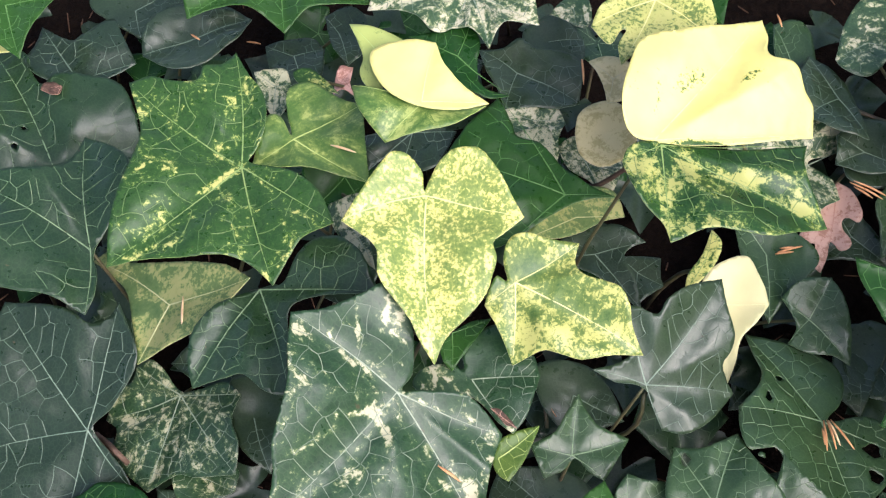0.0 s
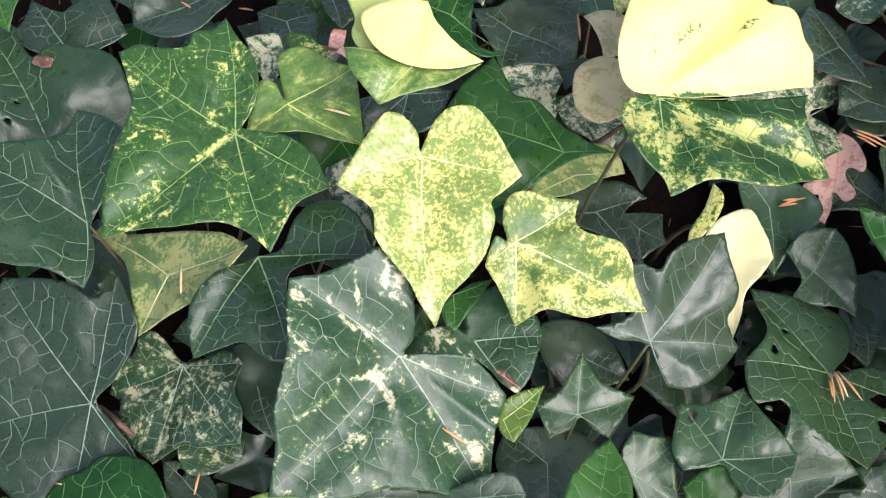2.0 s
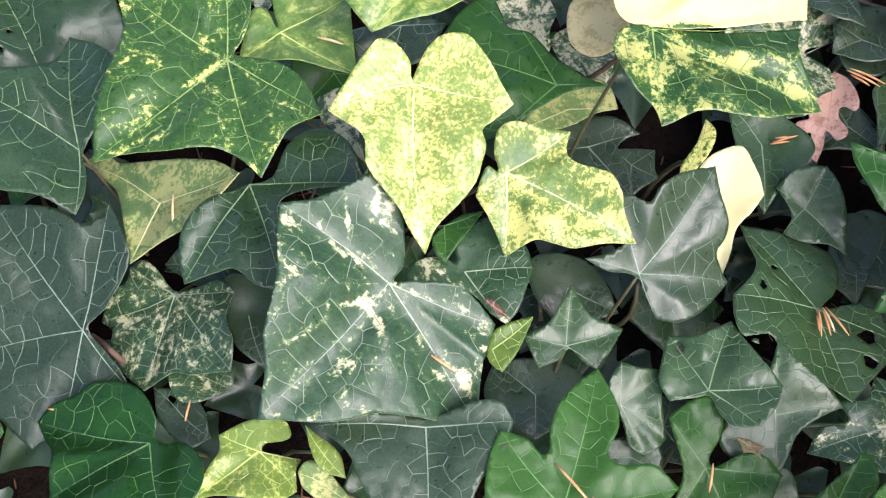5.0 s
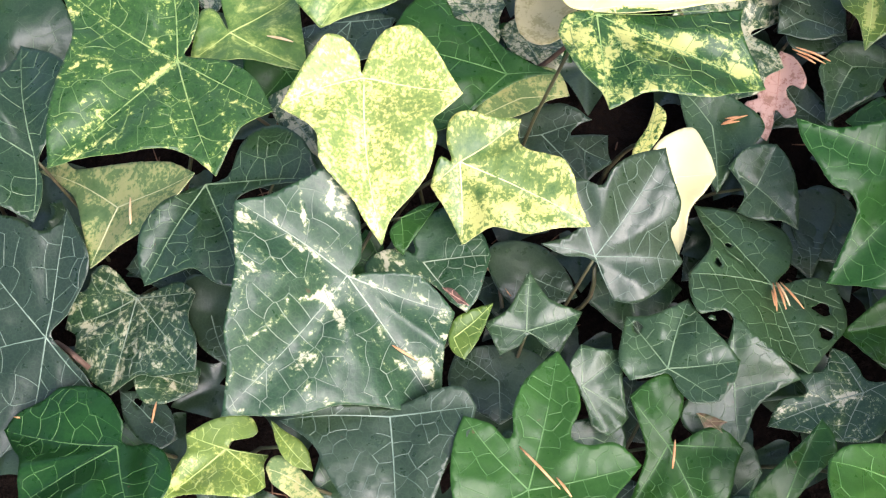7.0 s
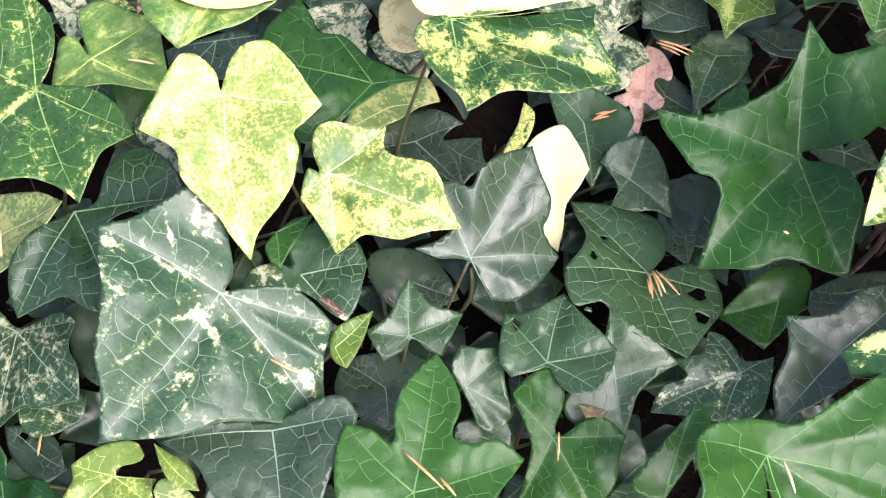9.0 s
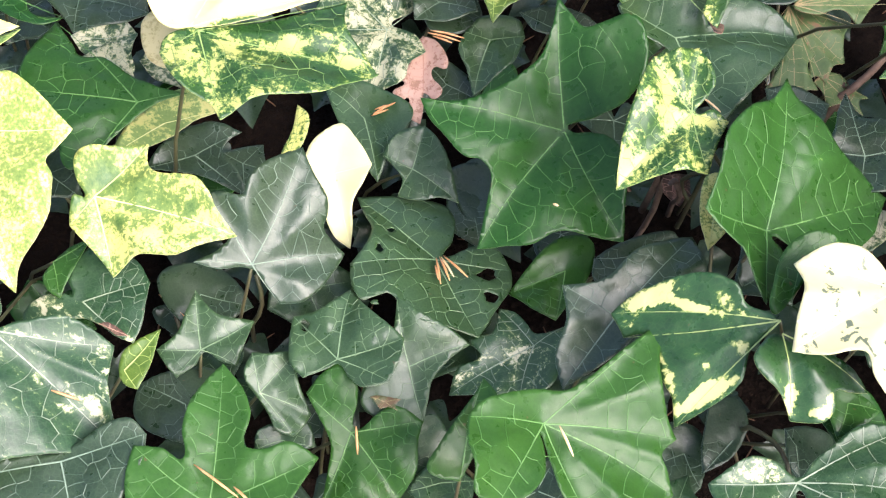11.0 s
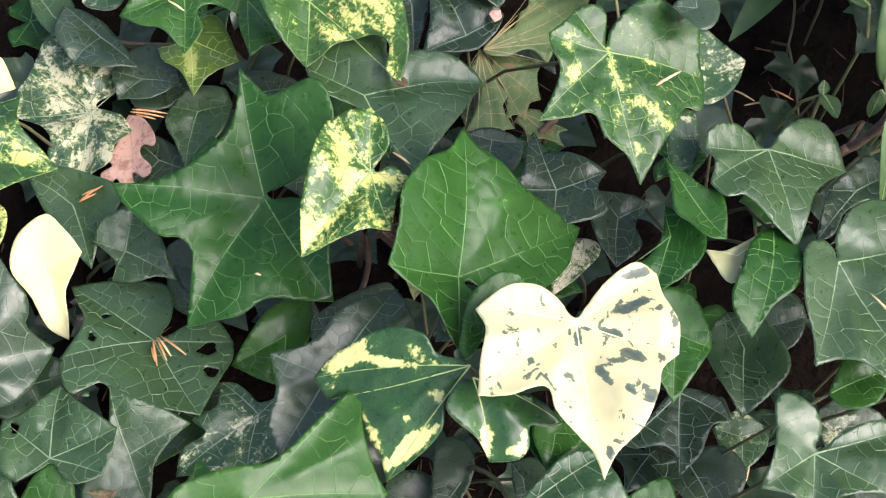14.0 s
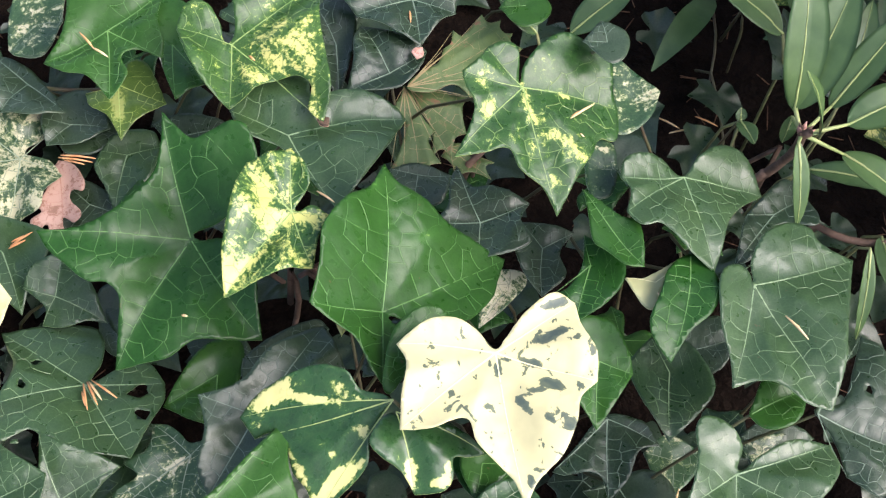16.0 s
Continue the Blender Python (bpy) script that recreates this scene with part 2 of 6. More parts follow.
def tube(path, radii, sides=6):
    """Vertices and faces of a tapering tube along a path, closed at its ends."""
    path = [Vector(p) for p in path]
    vs, fs = [], []
    for i, p in enumerate(path):
        d = (path[min(i + 1, len(path) - 1)] - path[max(i - 1, 0)]).normalized()
        a = d.cross(Vector((0.31, 0.52, 0.79))).normalized()
        b = d.cross(a)
        for k in range(sides):
            w = 2 * math.pi * k / sides
            vs.append(p + radii[i] * (a * math.cos(w) + b * math.sin(w)))
    for i in range(len(path) - 1):
        for k in range(sides):
            l = (k + 1) % sides
            fs.append((i * sides + k, i * sides + l, (i + 1) * sides + l, (i + 1) * sides + k))
    fs.append(tuple(range(sides))[::-1])
    fs.append(tuple(range((len(path) - 1) * sides, len(path) * sides)))
    return vs, fs


def smooth_outline(anchors, step):
    """A closed edge through (point, pointed) anchors: bays run smoothly, pointed lobes keep their corner."""
    pts = [np.array(p) for p, _ in anchors]
    n, out = len(pts), []
    for i in range(n):
        a, b = pts[i], pts[(i + 1) % n]
        length = float(np.hypot(*(b - a)))
        if length < 1e-6:
            continue

        def tangent(j, away):
            if anchors[j][1]:
                return (b - a) * 0.75
            d = pts[(j + 1) % n] - pts[j - 1]
            return d / max(1e-9, np.hypot(*d)) * length * 0.95

        ta, tb = tangent(i, 1), tangent((i + 1) % n, -1)
        k = max(2, int(length / step))
        for s in np.arange(k) / k:
            out.append((2 * s**3 - 3 * s**2 + 1) * a + (s**3 - 2 * s**2 + s) * ta + (-2 * s**3 + 3 * s**2) * b + (s**3 - s**2) * tb)
    return np.array(out)


def inside(poly, q):
    """Which of the points q lie inside the closed edge."""
    a, b = poly, np.roll(poly, -1, axis=0)
    x, y = q[:, 0:1], q[:, 1:2]
    cross = (a[:, 1] > y) != (b[:, 1] > y)
    with np.errstate(divide="ignore", invalid="ignore"):
        at = a[:, 0] + (y - a[:, 1]) / (b[:, 1] - a[:, 1]) * (b[:, 0] - a[:, 0])
    return (cross & (x < at)).sum(axis=1) % 2 == 1


def vein_tree(poly, lobes, reach, rng, coarse=1.0):
    """The main veins to the lobes and the net between them: (points, first width, last width, main, how faint)."""
    runs, mains, seeds, ids = [], [], [], []
    for number, tip in enumerate(lobes):
        length = float(np.hypot(*tip))
        if length < 0.006:
            continue
        way = np.array(tip) / length
        side = np.array((-way[1], way[0]))
        bow = rng.uniform(-0.035, 0.035) * length
        main = np.array([way * length * s + side * bow * math.sin(math.pi * s) for s in np.linspace(0, 0.97, 13)])
        runs.append((main, 0.0003 * min(1, length / 0.04) + 0.00009, 0.000095, number, 0.0))
        mains.append((number, main, way, side, length))
    if not mains:
        return runs
    pitch = coarse * (0.0024 + 0.085 * reach)
    first = np.vstack([line[:-1] for _, line, _, _, _ in mains])
    along = np.vstack([np.diff(line, axis=0) for _, line, _, _, _ in mains])
    owner = np.repeat(np.arange(len(mains)), 12)

    def beside(q):
        """For each point the main vein nearest to it and the foot on that vein."""
        s = np.clip(((q[:, None] - first) * along).sum(-1) / (along**2).sum(-1), 0, 1)
        foot = first + s[..., None] * along
        i = ((q[:, None] - foot) ** 2).sum(-1).argmin(axis=1)
        return owner[i], foot[np.arange(len(q)), i]

    for m, (number, line, way, side, length) in enumerate(mains):
        turn0 = math.atan2(way[1], way[0])
        for sgn in (-1, 1):
            row = rng.uniform(-0.15, 0.15) + 0.4 + 0.22 * sgn
            for k in range(int(1.2 * length / pitch) + 1):
                lean, shift, far = rng.uniform(-8, 8), rng.uniform(0.25, 0.85), rng.uniform(1.15, 1.65)
                for j in range(6):
                    out = (j + shift) * far * pitch
                    ang = turn0 + sgn * radians(46 + lean - 2.4 * j)
                    seeds.append(way * row * pitch + out * np.array((math.cos(ang), math.sin(ang))) + 0.24 * pitch * np.array((rng.uniform(-1, 1), rng.uniform(-1, 1))))
                    ids.append((m, sgn, k, j))
                row += rng.uniform(0.85, 1.25)
    mine, _ = beside(np.array(seeds))
    kept, used = [], set()
    for i, p in enumerate(seeds):
        cell = (int(p[0] / (0.5 * pitch)), int(p[1] / (0.5 * pitch)))
        if mine[i] == ids[i][0] and cell not in used and np.hypot(*p) < 1.35 * reach:
            used.add(cell)
            kept.append(i)
    seeds, ids = [seeds[i] for i in kept], [ids[i] for i in kept]
    if len(seeds) < 4:
        return runs
    cdt = delaunay_2d_cdt([Vector(p) for p in seeds], [], [], 0, 1e-8)
    at, origin = np.array([tuple(v) for v in cdt[0]]), [o[0] if o else 0 for o in cdt[3]]
    tris = np.array(cdt[2])
    (ax, ay), (bx, by), (cx, cy) = (at[tris[:, i]].T for i in range(3))
    mid = at[tris].mean(axis=1)
    d = 2 * (ax * (by - cy) + bx * (cy - ay) + cx * (ay - by))
    d = np.where(np.abs(d) < 1e-12, 1e-12, d)
    a2, b2, c2 = ax**2 + ay**2, bx**2 + by**2, cx**2 + cy**2
    centres = np.c_[a2 * (by - cy) + b2 * (cy - ay) + c2 * (ay - by), a2 * (cx - bx) + b2 * (ax - cx) + c2 * (bx - ax)] / d[:, None]
    wild = np.hypot(*(centres - mid).T) > pitch
    centres[wild] = mid[wild]
    kin = np.array([ids[o] for o in origin])
    shared, astride = collections.defaultdict(list), set()
    for f, tri in enumerate(cdt[2]):
        for u, v in zip(tri, (*tri[1:], tri[0])):
            shared[(min(u, v), max(u, v))].append(f)
            if kin[u][0] == kin[v][0] and kin[u][1] != kin[v][1]:
                astride.add(f)
    astride = sorted(astride)
    if astride:
        centres[astride] = beside(centres[astride])[1]
    pairs = [(u, v, *p) for (u, v), p in shared.items() if len(p) == 2 and (kin[u][0] != kin[v][0] or kin[u][1] == kin[v][1])]
    if not pairs:
        return runs
    ends = np.array([(p[2], p[3]) for p in pairs])
    a, b = centres[ends[:, 0]], centres[ends[:, 1]]
    bow = np.c_[a[:, 1] - b[:, 1], b[:, 0] - a[:, 0]] * np.array([rng.uniform(-0.09, 0.09) for _ in pairs])[:, None]
    s = np.linspace(0, 1, 5)[None, :, None]
    lines = a[:, None] + (b - a)[:, None] * s + bow[:, None] * np.sin(math.pi * s)
    ok = inside(poly, lines.reshape(-1, 2) * 1.02).reshape(-1, 5)
    long = np.hypot(*(b - a).T) > 0.0004
    for e, (u, v, _, _) in enumerate(pairs):
        p, q = kin[u], kin[v]
        line = lines[e][ok[e]]
        if len(line) < 2 or not long[e]:
            continue
        step = min(p[3], q[3])
        if p[0] == q[0] and p[2] != q[2]:
            w, faint = 0.00019 - 0.00002 * step, rng.uniform(0.42, 0.62) + 0.09 * step
        else:
            w, faint = 0.000085, rng.uniform(0.76, 1.0)
        w *= min(1.0, 0.5 + reach / 0.09)
        runs.append((line, w, w * 0.9, mains[p[0]][0], min(1.0, faint)))
    return runs


def ribbon(vs, fs, line, w0, w1, zc):
    """Adds a low ridged ribbon along a line that lies on a blade."""
    d = np.gradient(line, axis=0)
    nrm = np.c_[-d[:, 1], d[:, 0]] / np.maximum(1e-9, np.hypot(*d.T))[:, None]
    w = np.linspace(w0, w1, len(line))[:, None]
    b0 = len(vs)
    for i in range(len(line)):
        l, r = line[i] + nrm[i] * w[i], line[i] - nrm[i] * w[i]
        vs += [(*l, zc[i] + 0.00016), (*line[i], zc[i] + 0.00024 + 0.3 * min(float(w[i][0]), 0.0003)), (*r, zc[i] + 0.00016)]
    for i in range(len(line) - 1):
        k = b0 + 3 * i
        fs += [(k + 1, k, k + 3, k + 4), (k + 2, k + 1, k + 4, k + 5)]


counter = [0]
placed = []


def ivy_leaf(kind, at, tilt, edge, cream=None, side=None, holes=(), marks=(), label="", stalk=True, deep=False, tone=None, group="ivy leaves of the bed"):
    """One ivy leaf on its stalk. at: where blade and stalk meet; tilt: rise to the east, to the north and outwards all round;
    edge: the lobes (pointed, marked 1) and bays, each by bearing in degrees and reach in millimetres;
    marks: paler or greener splashes, each by east and north, half length, half width (mm), bearing and strength."""
    counter[0] += 1
    rng = random.Random(counter[0] * 7 + 3)
    ox, oy = rng.uniform(0, 9), rng.uniform(0, 9)
    # Hand-set tones paint the uneven light: low at the left, high at right.
    tint_and_light = rng.random() if tone is None else tone
    anchors = [((0.001 * e[1] * math.cos(radians(e[0])), 0.001 * e[1] * math.sin(radians(e[0]))), len(e) > 2) for e in edge]
    lobes = [a for a, pointed in anchors if pointed]
    size = max(np.hypot(*a) for a, _ in anchors)
    placed.append((at, size))
    puff = 0.095 * size * rng.uniform(0.6, 1.3)
    lean = [rng.uniform(-0.2, 0.2) for _ in lobes]
    poly = smooth_outline(anchors, 0.0016)
    poly = poly + 0.00022 * np.array([(noise.noise((900 * p[0] + ox, 900 * p[1], 1)), noise.noise((900 * p[0], 900 * p[1] + oy, 5))) for p in poly])
    loops = [poly]
    for hx, hy, ha, hb in holes:
        loops.append(np.array([(0.001 * (hx + ha * (1 + 0.3 * math.sin(3 * w + hx)) * math.cos(w)), 0.001 * (hy + hb * (1 + 0.25 * math.cos(2 * w + hy)) * math.sin(w))) for w in np.linspace(0, 2 * math.pi, 15)[:-1]]))
    runs = vein_tree(poly, lobes, size, rng, 1.6 if deep else 1.0)
    runs = [r for r in runs if r[4] == 0.0 or not any(inside(l.mean(axis=0) + 1.15 * (l - l.mean(axis=0)), r[0]).any() for l in loops[1:])]
    mains = [r[0] for r in runs if r[4] == 0.0]

    net = np.vstack([r[0] for r in runs if r[4] < 0.85]) if runs and not deep else None

    def height(q, quilt=True):
        q = np.atleast_2d(q)
        rho = np.hypot(q[:, 0], q[:, 1])
        d = np.full(len(q), 1.0)
        for m in mains:
            a, b = m[:-1], m[1:]
            ab = b - a
            s = np.clip(((q[:, None] - a) * ab).sum(-1) / (ab**2).sum(-1), 0, 1)
            d = np.minimum(d, np.hypot(*np.moveaxis(q[:, None] - a - s[..., None] * ab, -1, 0)).min(axis=1))
        z = tilt[0] * q[:, 0] + tilt[1] * q[:, 1] + tilt[2] * rho
        z += puff * (1 - np.exp(-((d / (0.16 * size)) ** 2))) * np.minimum(1, rho / 0.02)
        turn = np.arctan2(q[:, 1], q[:, 0])
        for k, tip in enumerate(lobes):
            near = np.maximum(0, np.cos(turn - math.atan2(tip[1], tip[0]))) ** 3
            z += lean[k] * near * rho * (1 - 0.6 * np.minimum(1, rho / size))
        z -= 0.075 * size * (rho / size) ** 4
        wave = np.array([noise.noise((38 * p[0] + ox, 38 * p[1] + oy, 0)) * 0.0017 + noise.noise((110 * p[0] + ox, 110 * p[1] + oy, 3)) * 0.0004 for p in q])
        z += wave * np.minimum(1, rho / 0.015)
        if quilt and net is not None:
            z += 0.00042 * (1 - np.exp(-((q[:, None] - net) ** 2).sum(-1).min(axis=1) / 0.0017**2)) - 0.0001
        return z, d

    gap = 0.0017 if marks else 0.0036 if deep else 0.0021 if size > 0.03 else 0.0018
    lo, hi = poly.min(axis=0), poly.max(axis=0)
    grid = [(x + (0.5 * gap if j % 2 else 0) + rng.uniform(-0.2, 0.2) * gap, y + rng.uniform(-0.2, 0.2) * gap) for j, y in enumerate(np.arange(lo[1], hi[1], gap * 0.87)) for x in np.arange(lo[0], hi[0], gap)]
    grid = np.array(grid)
    grid = grid[inside(poly, grid)]
    rim = np.vstack(loops)
    far = ((grid[:, None] - rim) ** 2).sum(-1).min(axis=1) > 0.0009**2
    keep = far.copy()
    for l in loops[1:]:
        keep &= ~inside(l, grid)
    coords = [Vector(p) for l in loops for p in l] + [Vector(p) for p in grid[keep]]
    rims, k = [], 0
    for l in loops:
        rims.append(list(range(k, k + len(l))))
        k += len(l)
    from_cdt = delaunay_2d_cdt(coords, [], rims, 2 if len(loops) > 1 else 1, 1e-7)
    flat2, tris = np.array([tuple(v) for v in from_cdt[0]]), from_cdt[2]
    z, near = height(flat2)
    n = len(flat2)
    top = np.c_[flat2, z]
    low = np.c_[flat2, z - 0.0005]
    count = {}
    fixed = []
    for t in tris:
        a, b, c = t
        if np.cross(flat2[b] - flat2[a], flat2[c] - flat2[a]) < 0:
            t = t[::-1]
        fixed.append(tuple(t))
        for u, v in zip(t, (*t[1:], t[0])):
            count[(u, v)] = 1
    faces = fixed + [tuple(i + n for i in t[::-1]) for t in fixed]
    faces += [(v, u, u + n, v + n) for u, v in count if (v, u) not in count]
    me = mesh_from("blade", np.vstack((top, low)), faces, [LEAF[kind], BACK if kind not in ("pale", "under") else LEAF[kind], VEIN[kind]])
    me.polygons.foreach_set("material_index", [0] * len(fixed) + [1] * len(fixed) + [2] * (len(faces) - 2 * len(fixed)))
    ang = np.arctan2(flat2[:, 1], flat2[:, 0])
    rho = np.hypot(*flat2.T)
    base = START[kind] if cream is None else cream
    which, along, across, best = np.zeros(n), rho.copy(), np.zeros(n), np.full(n, 9.0)
    for i, tip in enumerate(lobes):
        ways = np.array(tip) / max(1e-6, np.hypot(*tip))
        apart = np.abs((ang - math.atan2(ways[1], ways[0]) + math.pi) % (2 * math.pi) - math.pi)
        mine = apart < best
        which[mine], best[mine] = i, apart[mine]
        along[mine], across[mine] = (flat2 @ ways)[mine], (flat2 @ np.array((-ways[1], ways[0])))[mine]
    amount = np.full(n, base)
    if side:
        amount += side[1] * np.cos(ang - radians(side[0])) * np.minimum(1, rho / (0.35 * size))
    for mx, my, ml, mw, turn, strength in marks:
        dx, dy = 1000 * flat2[:, 0] - mx, 1000 * flat2[:, 1] - my
        c, sn = math.cos(radians(turn)), math.sin(radians(turn))
        r2 = ((c * dx + sn * dy) / ml) ** 2 + ((c * dy - sn * dx) / mw) ** 2
        amount += strength * (np.clip(1.35 - r2, 0, 1) if kind == "cream" else np.exp(-r2))
    if kind in ("mixed", "fleck", "bold") and not marks:
        amount += 0.06 * np.exp(-((near / 0.0045) ** 2)) - 0.012
    two = lambda a: np.concatenate((a, a))
    me.attributes.new("cream", "FLOAT", "POINT").data.foreach_set("value", two(amount))
    me.attributes.new("flat", "FLOAT_VECTOR", "POINT").data.foreach_set("vector", two(np.c_[flat2 + (ox, oy), np.zeros(n)]).ravel())
    me.attributes.new("grain", "FLOAT_VECTOR", "POINT").data.foreach_set("vector", two(np.c_[across + 0.37 * which + ox, 0.35 * along + oy, np.zeros(n)]).ravel())
    me.attributes.new("tint_and_light", "FLOAT", "POINT").data.foreach_set("value", [tint_and_light] * (2 * n))
    fallen = kind in ("oakg", "oakb", "oakd", "litter")
    leaf = thing("fallen_leaf" if fallen else "ivy_leaf", at, label or NAMES[kind], "leaf", "fallen leaves" if fallen else group)
    blade = part("blade", me, leaf)
    families = {}
    for run in runs:
        families.setdefault(run[3], []).append(run)
    if kind in ("cream", "sun", "under", "mottle", "bold", "pale", "leafy", "beige"):
        families = {k: [r for r in v if r[4] == 0.0] for k, v in families.items()}
    for family in families.values():
        vs, fs, dim = [], [], []
        zs = height(np.vstack([run[0] for run in family]), False)[0]
        for line, w0, w1, _, faint in family:
            ribbon(vs, fs, line, w0, w1, zs[: len(line)])
            zs = zs[len(line):]
            dim += [faint + (0.35 * i / len(line) if faint == 0 else 0) for i in range(len(line)) for _ in range(3)]
        net = mesh_from("vein", vs, fs, [VEIN[kind]])
        net.attributes.new("dim", "FLOAT", "POINT").data.foreach_set("value", dim)
        part("vein", net, blade)
    if stalk and not fallen:
        mean = np.mean([np.array(a) for a, _ in anchors], axis=0)
        back = -mean / max(1e-6, np.hypot(*mean)) * rng.uniform(0.25, 0.6)
        depth = at[2]
        path = [(0, 0, -0.0006), (*(back * depth * 0.15), -0.12 * depth), (*(back * depth * 0.6), -0.45 * depth), (*(back * depth * 0.9), -0.8 * depth), (*(back * depth), -depth - 0.004)]
        part("stalk", mesh_from("stalk", *tube(path, (0.0008, 0.0009, 0.001, 0.0011, 0.0012)), [STALK]), leaf)
    return leaf


NAMES = {
    "dark": "dark green ivy leaf with pale veins", "green": "glossy fresh green ivy leaf with light veins",
    "mixed": "green ivy leaf marbled with yellow patches", "mottle": "pale yellow ivy leaf speckled with green",
    "fleck": "dark ivy leaf flecked with greyish cream", "cream": "cream yellow ivy leaf with few green spots",
    "sun": "large cream yellow ivy leaf with fine green specks", "leafy": "light green ivy leaf faintly streaked with yellow",
    "lime": "young yellow green ivy leaf", "pale": "ivy leaf turned over, pale mottled underside showing",
    "under": "ivy leaf turned over, plain cream underside showing",
    "mid": "mid green ivy leaf with fine pale veins", "bold": "ivy leaf boldly splashed with green and cream",
    "beige": "beige rounded ivy leaf turned over, faintly spotted",
    "oakg": "fading olive green oak leaf caught among the ivy", "oakb": "browning oak leaf caught among the ivy",
    "oakd": "dry pinkish brown dead leaf lying on ivy", "litter": "dark brown dead leaf, on the soil and as spots on ivy leaves",
}

# ---- ground ----


def spread(inner, outer, n, m):
    a = list(np.linspace(-inner, inner, n))
    far = [inner * (outer / inner) ** (i / m) for i in range(1, m + 1)]
    return np.array([-v for v in far[::-1]] + a + far)


gx, gy = spread(0.7, 300, 90, 12) + 0.15, spread(0.7, 300, 90, 12) + 0.2
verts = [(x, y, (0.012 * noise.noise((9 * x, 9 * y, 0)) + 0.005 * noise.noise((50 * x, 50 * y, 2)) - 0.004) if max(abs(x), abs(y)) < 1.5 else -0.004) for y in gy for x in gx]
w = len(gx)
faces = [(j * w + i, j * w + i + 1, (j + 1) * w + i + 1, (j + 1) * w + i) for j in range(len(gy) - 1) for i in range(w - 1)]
tagged(new("ground", mesh_from("ground", verts, faces, [SHADED_SOIL])), "soil under the ivy, its colour darkened for the shade", "ground", kind="structure")

# ---- ivy leaves of the bed ----
ivy_leaf("mixed", (-0.0926, 0.2602, 0.1507), (-0.06, 0.08, 0.06),
         [(49, 4.5), (19, 5.1), (-10, 24.5), (-22, 39.2), (-34, 52.7, 1), (-50, 49.6), (-62, 53.9), (-73, 62.0, 1), (-81, 51.3), (-94, 47.4), (-113, 53.2), (-130, 63.1), (-138, 75.5, 1), (-150, 63.7), (-164, 54.5), (-187, 47.7), (-200, 50.1), (-218, 71.1, 1), (-225, 65.4), (-232, 53.8), (-242, 48.2), (-248, 54.4), (-257, 54.4), (-264, 59.9, 1), (-271, 47.0), (-282, 38.0), (-292, 27.9), (-301, 18.7), (-308, 9.6)], cream=0.25,
         marks=[(-22.6, 25.2, 9.0, 2.0, -79, 0.22), (-14.0, 12.8, 6.8, 2.3, -61, 0.14), (-4.1, 26.9, 16.7, 3.6, -84, 0.14), (2.1, 38.2, 8.4, 5.3, -61, 0.14), (-47.6, 28.8, 6.1, 3.6, -60, 0.20), (-8.7, 4.1, 8.9, 2.8, -15, 0.20), (-33.5, -3.1, 4.8, 2.6, -41, 0.22), (-7.1, -5.2, 10.4, 2.2, 40, 0.30), (-13.1, -12.4, 10.3, 2.5, 35, 0.20), (-2.9, -16.5, 6.3, 3.5, -79, 0.16), (-33.1, -32.3, 6.5, 2.2, -96, 0.26), (-26.5, -40.4, 5.4, 2.7, 23, 0.20), (-39.6, -44.6, 11.0, 2.4, 29, 0.24), (-50.3, -12.0, 3.3, 2.0, -60, 0.20), (5.3, -30.7, 7.8, 1.5, -79, 0.24), (14.8, -14.0, 9.6, 2.1, -43, 0.14), (23.0, -39.2, 2.5, 1.7, 21, 0.20), (36.7, -32.7, 3.8, 2.7, 31, 0.16), (3.3, -45.8, 3.5, 2.2, -1, 0.16), (14.8, -55.4, 3.8, 1.2, -61, 0.22)])
ivy_leaf("mottle", (-0.0075, 0.2412, 0.1590), (-0.10, 0.40, 0.20),
         [(121, 2.1), (101, 8.0), (121, 15.5), (139, 19.9), (159, 21.9), (182, 27.1), (203, 40.2, 1), (223, 34.8), (234, 36.1), (243, 44.9), (263, 56.9), (267, 63.7), (273, 73.6, 1), (278, 63.8), (289, 57.7), (300, 52.6), (308, 47.4), (315, 43.7), (321, 37.9), (330, 39.0), (345, 44.8, 1), (356, 37.9), (369, 33.4), (385, 30.1), (397, 27.3), (414, 19.4), (425, 12.4), (447, 3.6)], cream=0.42,
         marks=[(-23.0, 2.6, 7.3, 5.1, 6, -0.12), (15.5, -26.3, 11.1, 6.2, -62, -0.10), (23.8, -2.5, 7.3, 5.3, -61, -0.10), (-29.4, -13.2, 4.8, 3.3, 5, 0.12), (38.4, -10.6, 3.7, 2.8, -4, 0.14), (3.5, -16.0, 17.4, 7.0, -82, 0.09), (2.1, -67.9, 6.0, 2.9, -92, 0.08), (-13.9, -21.6, 7.2, 5.1, -61, -0.07)])
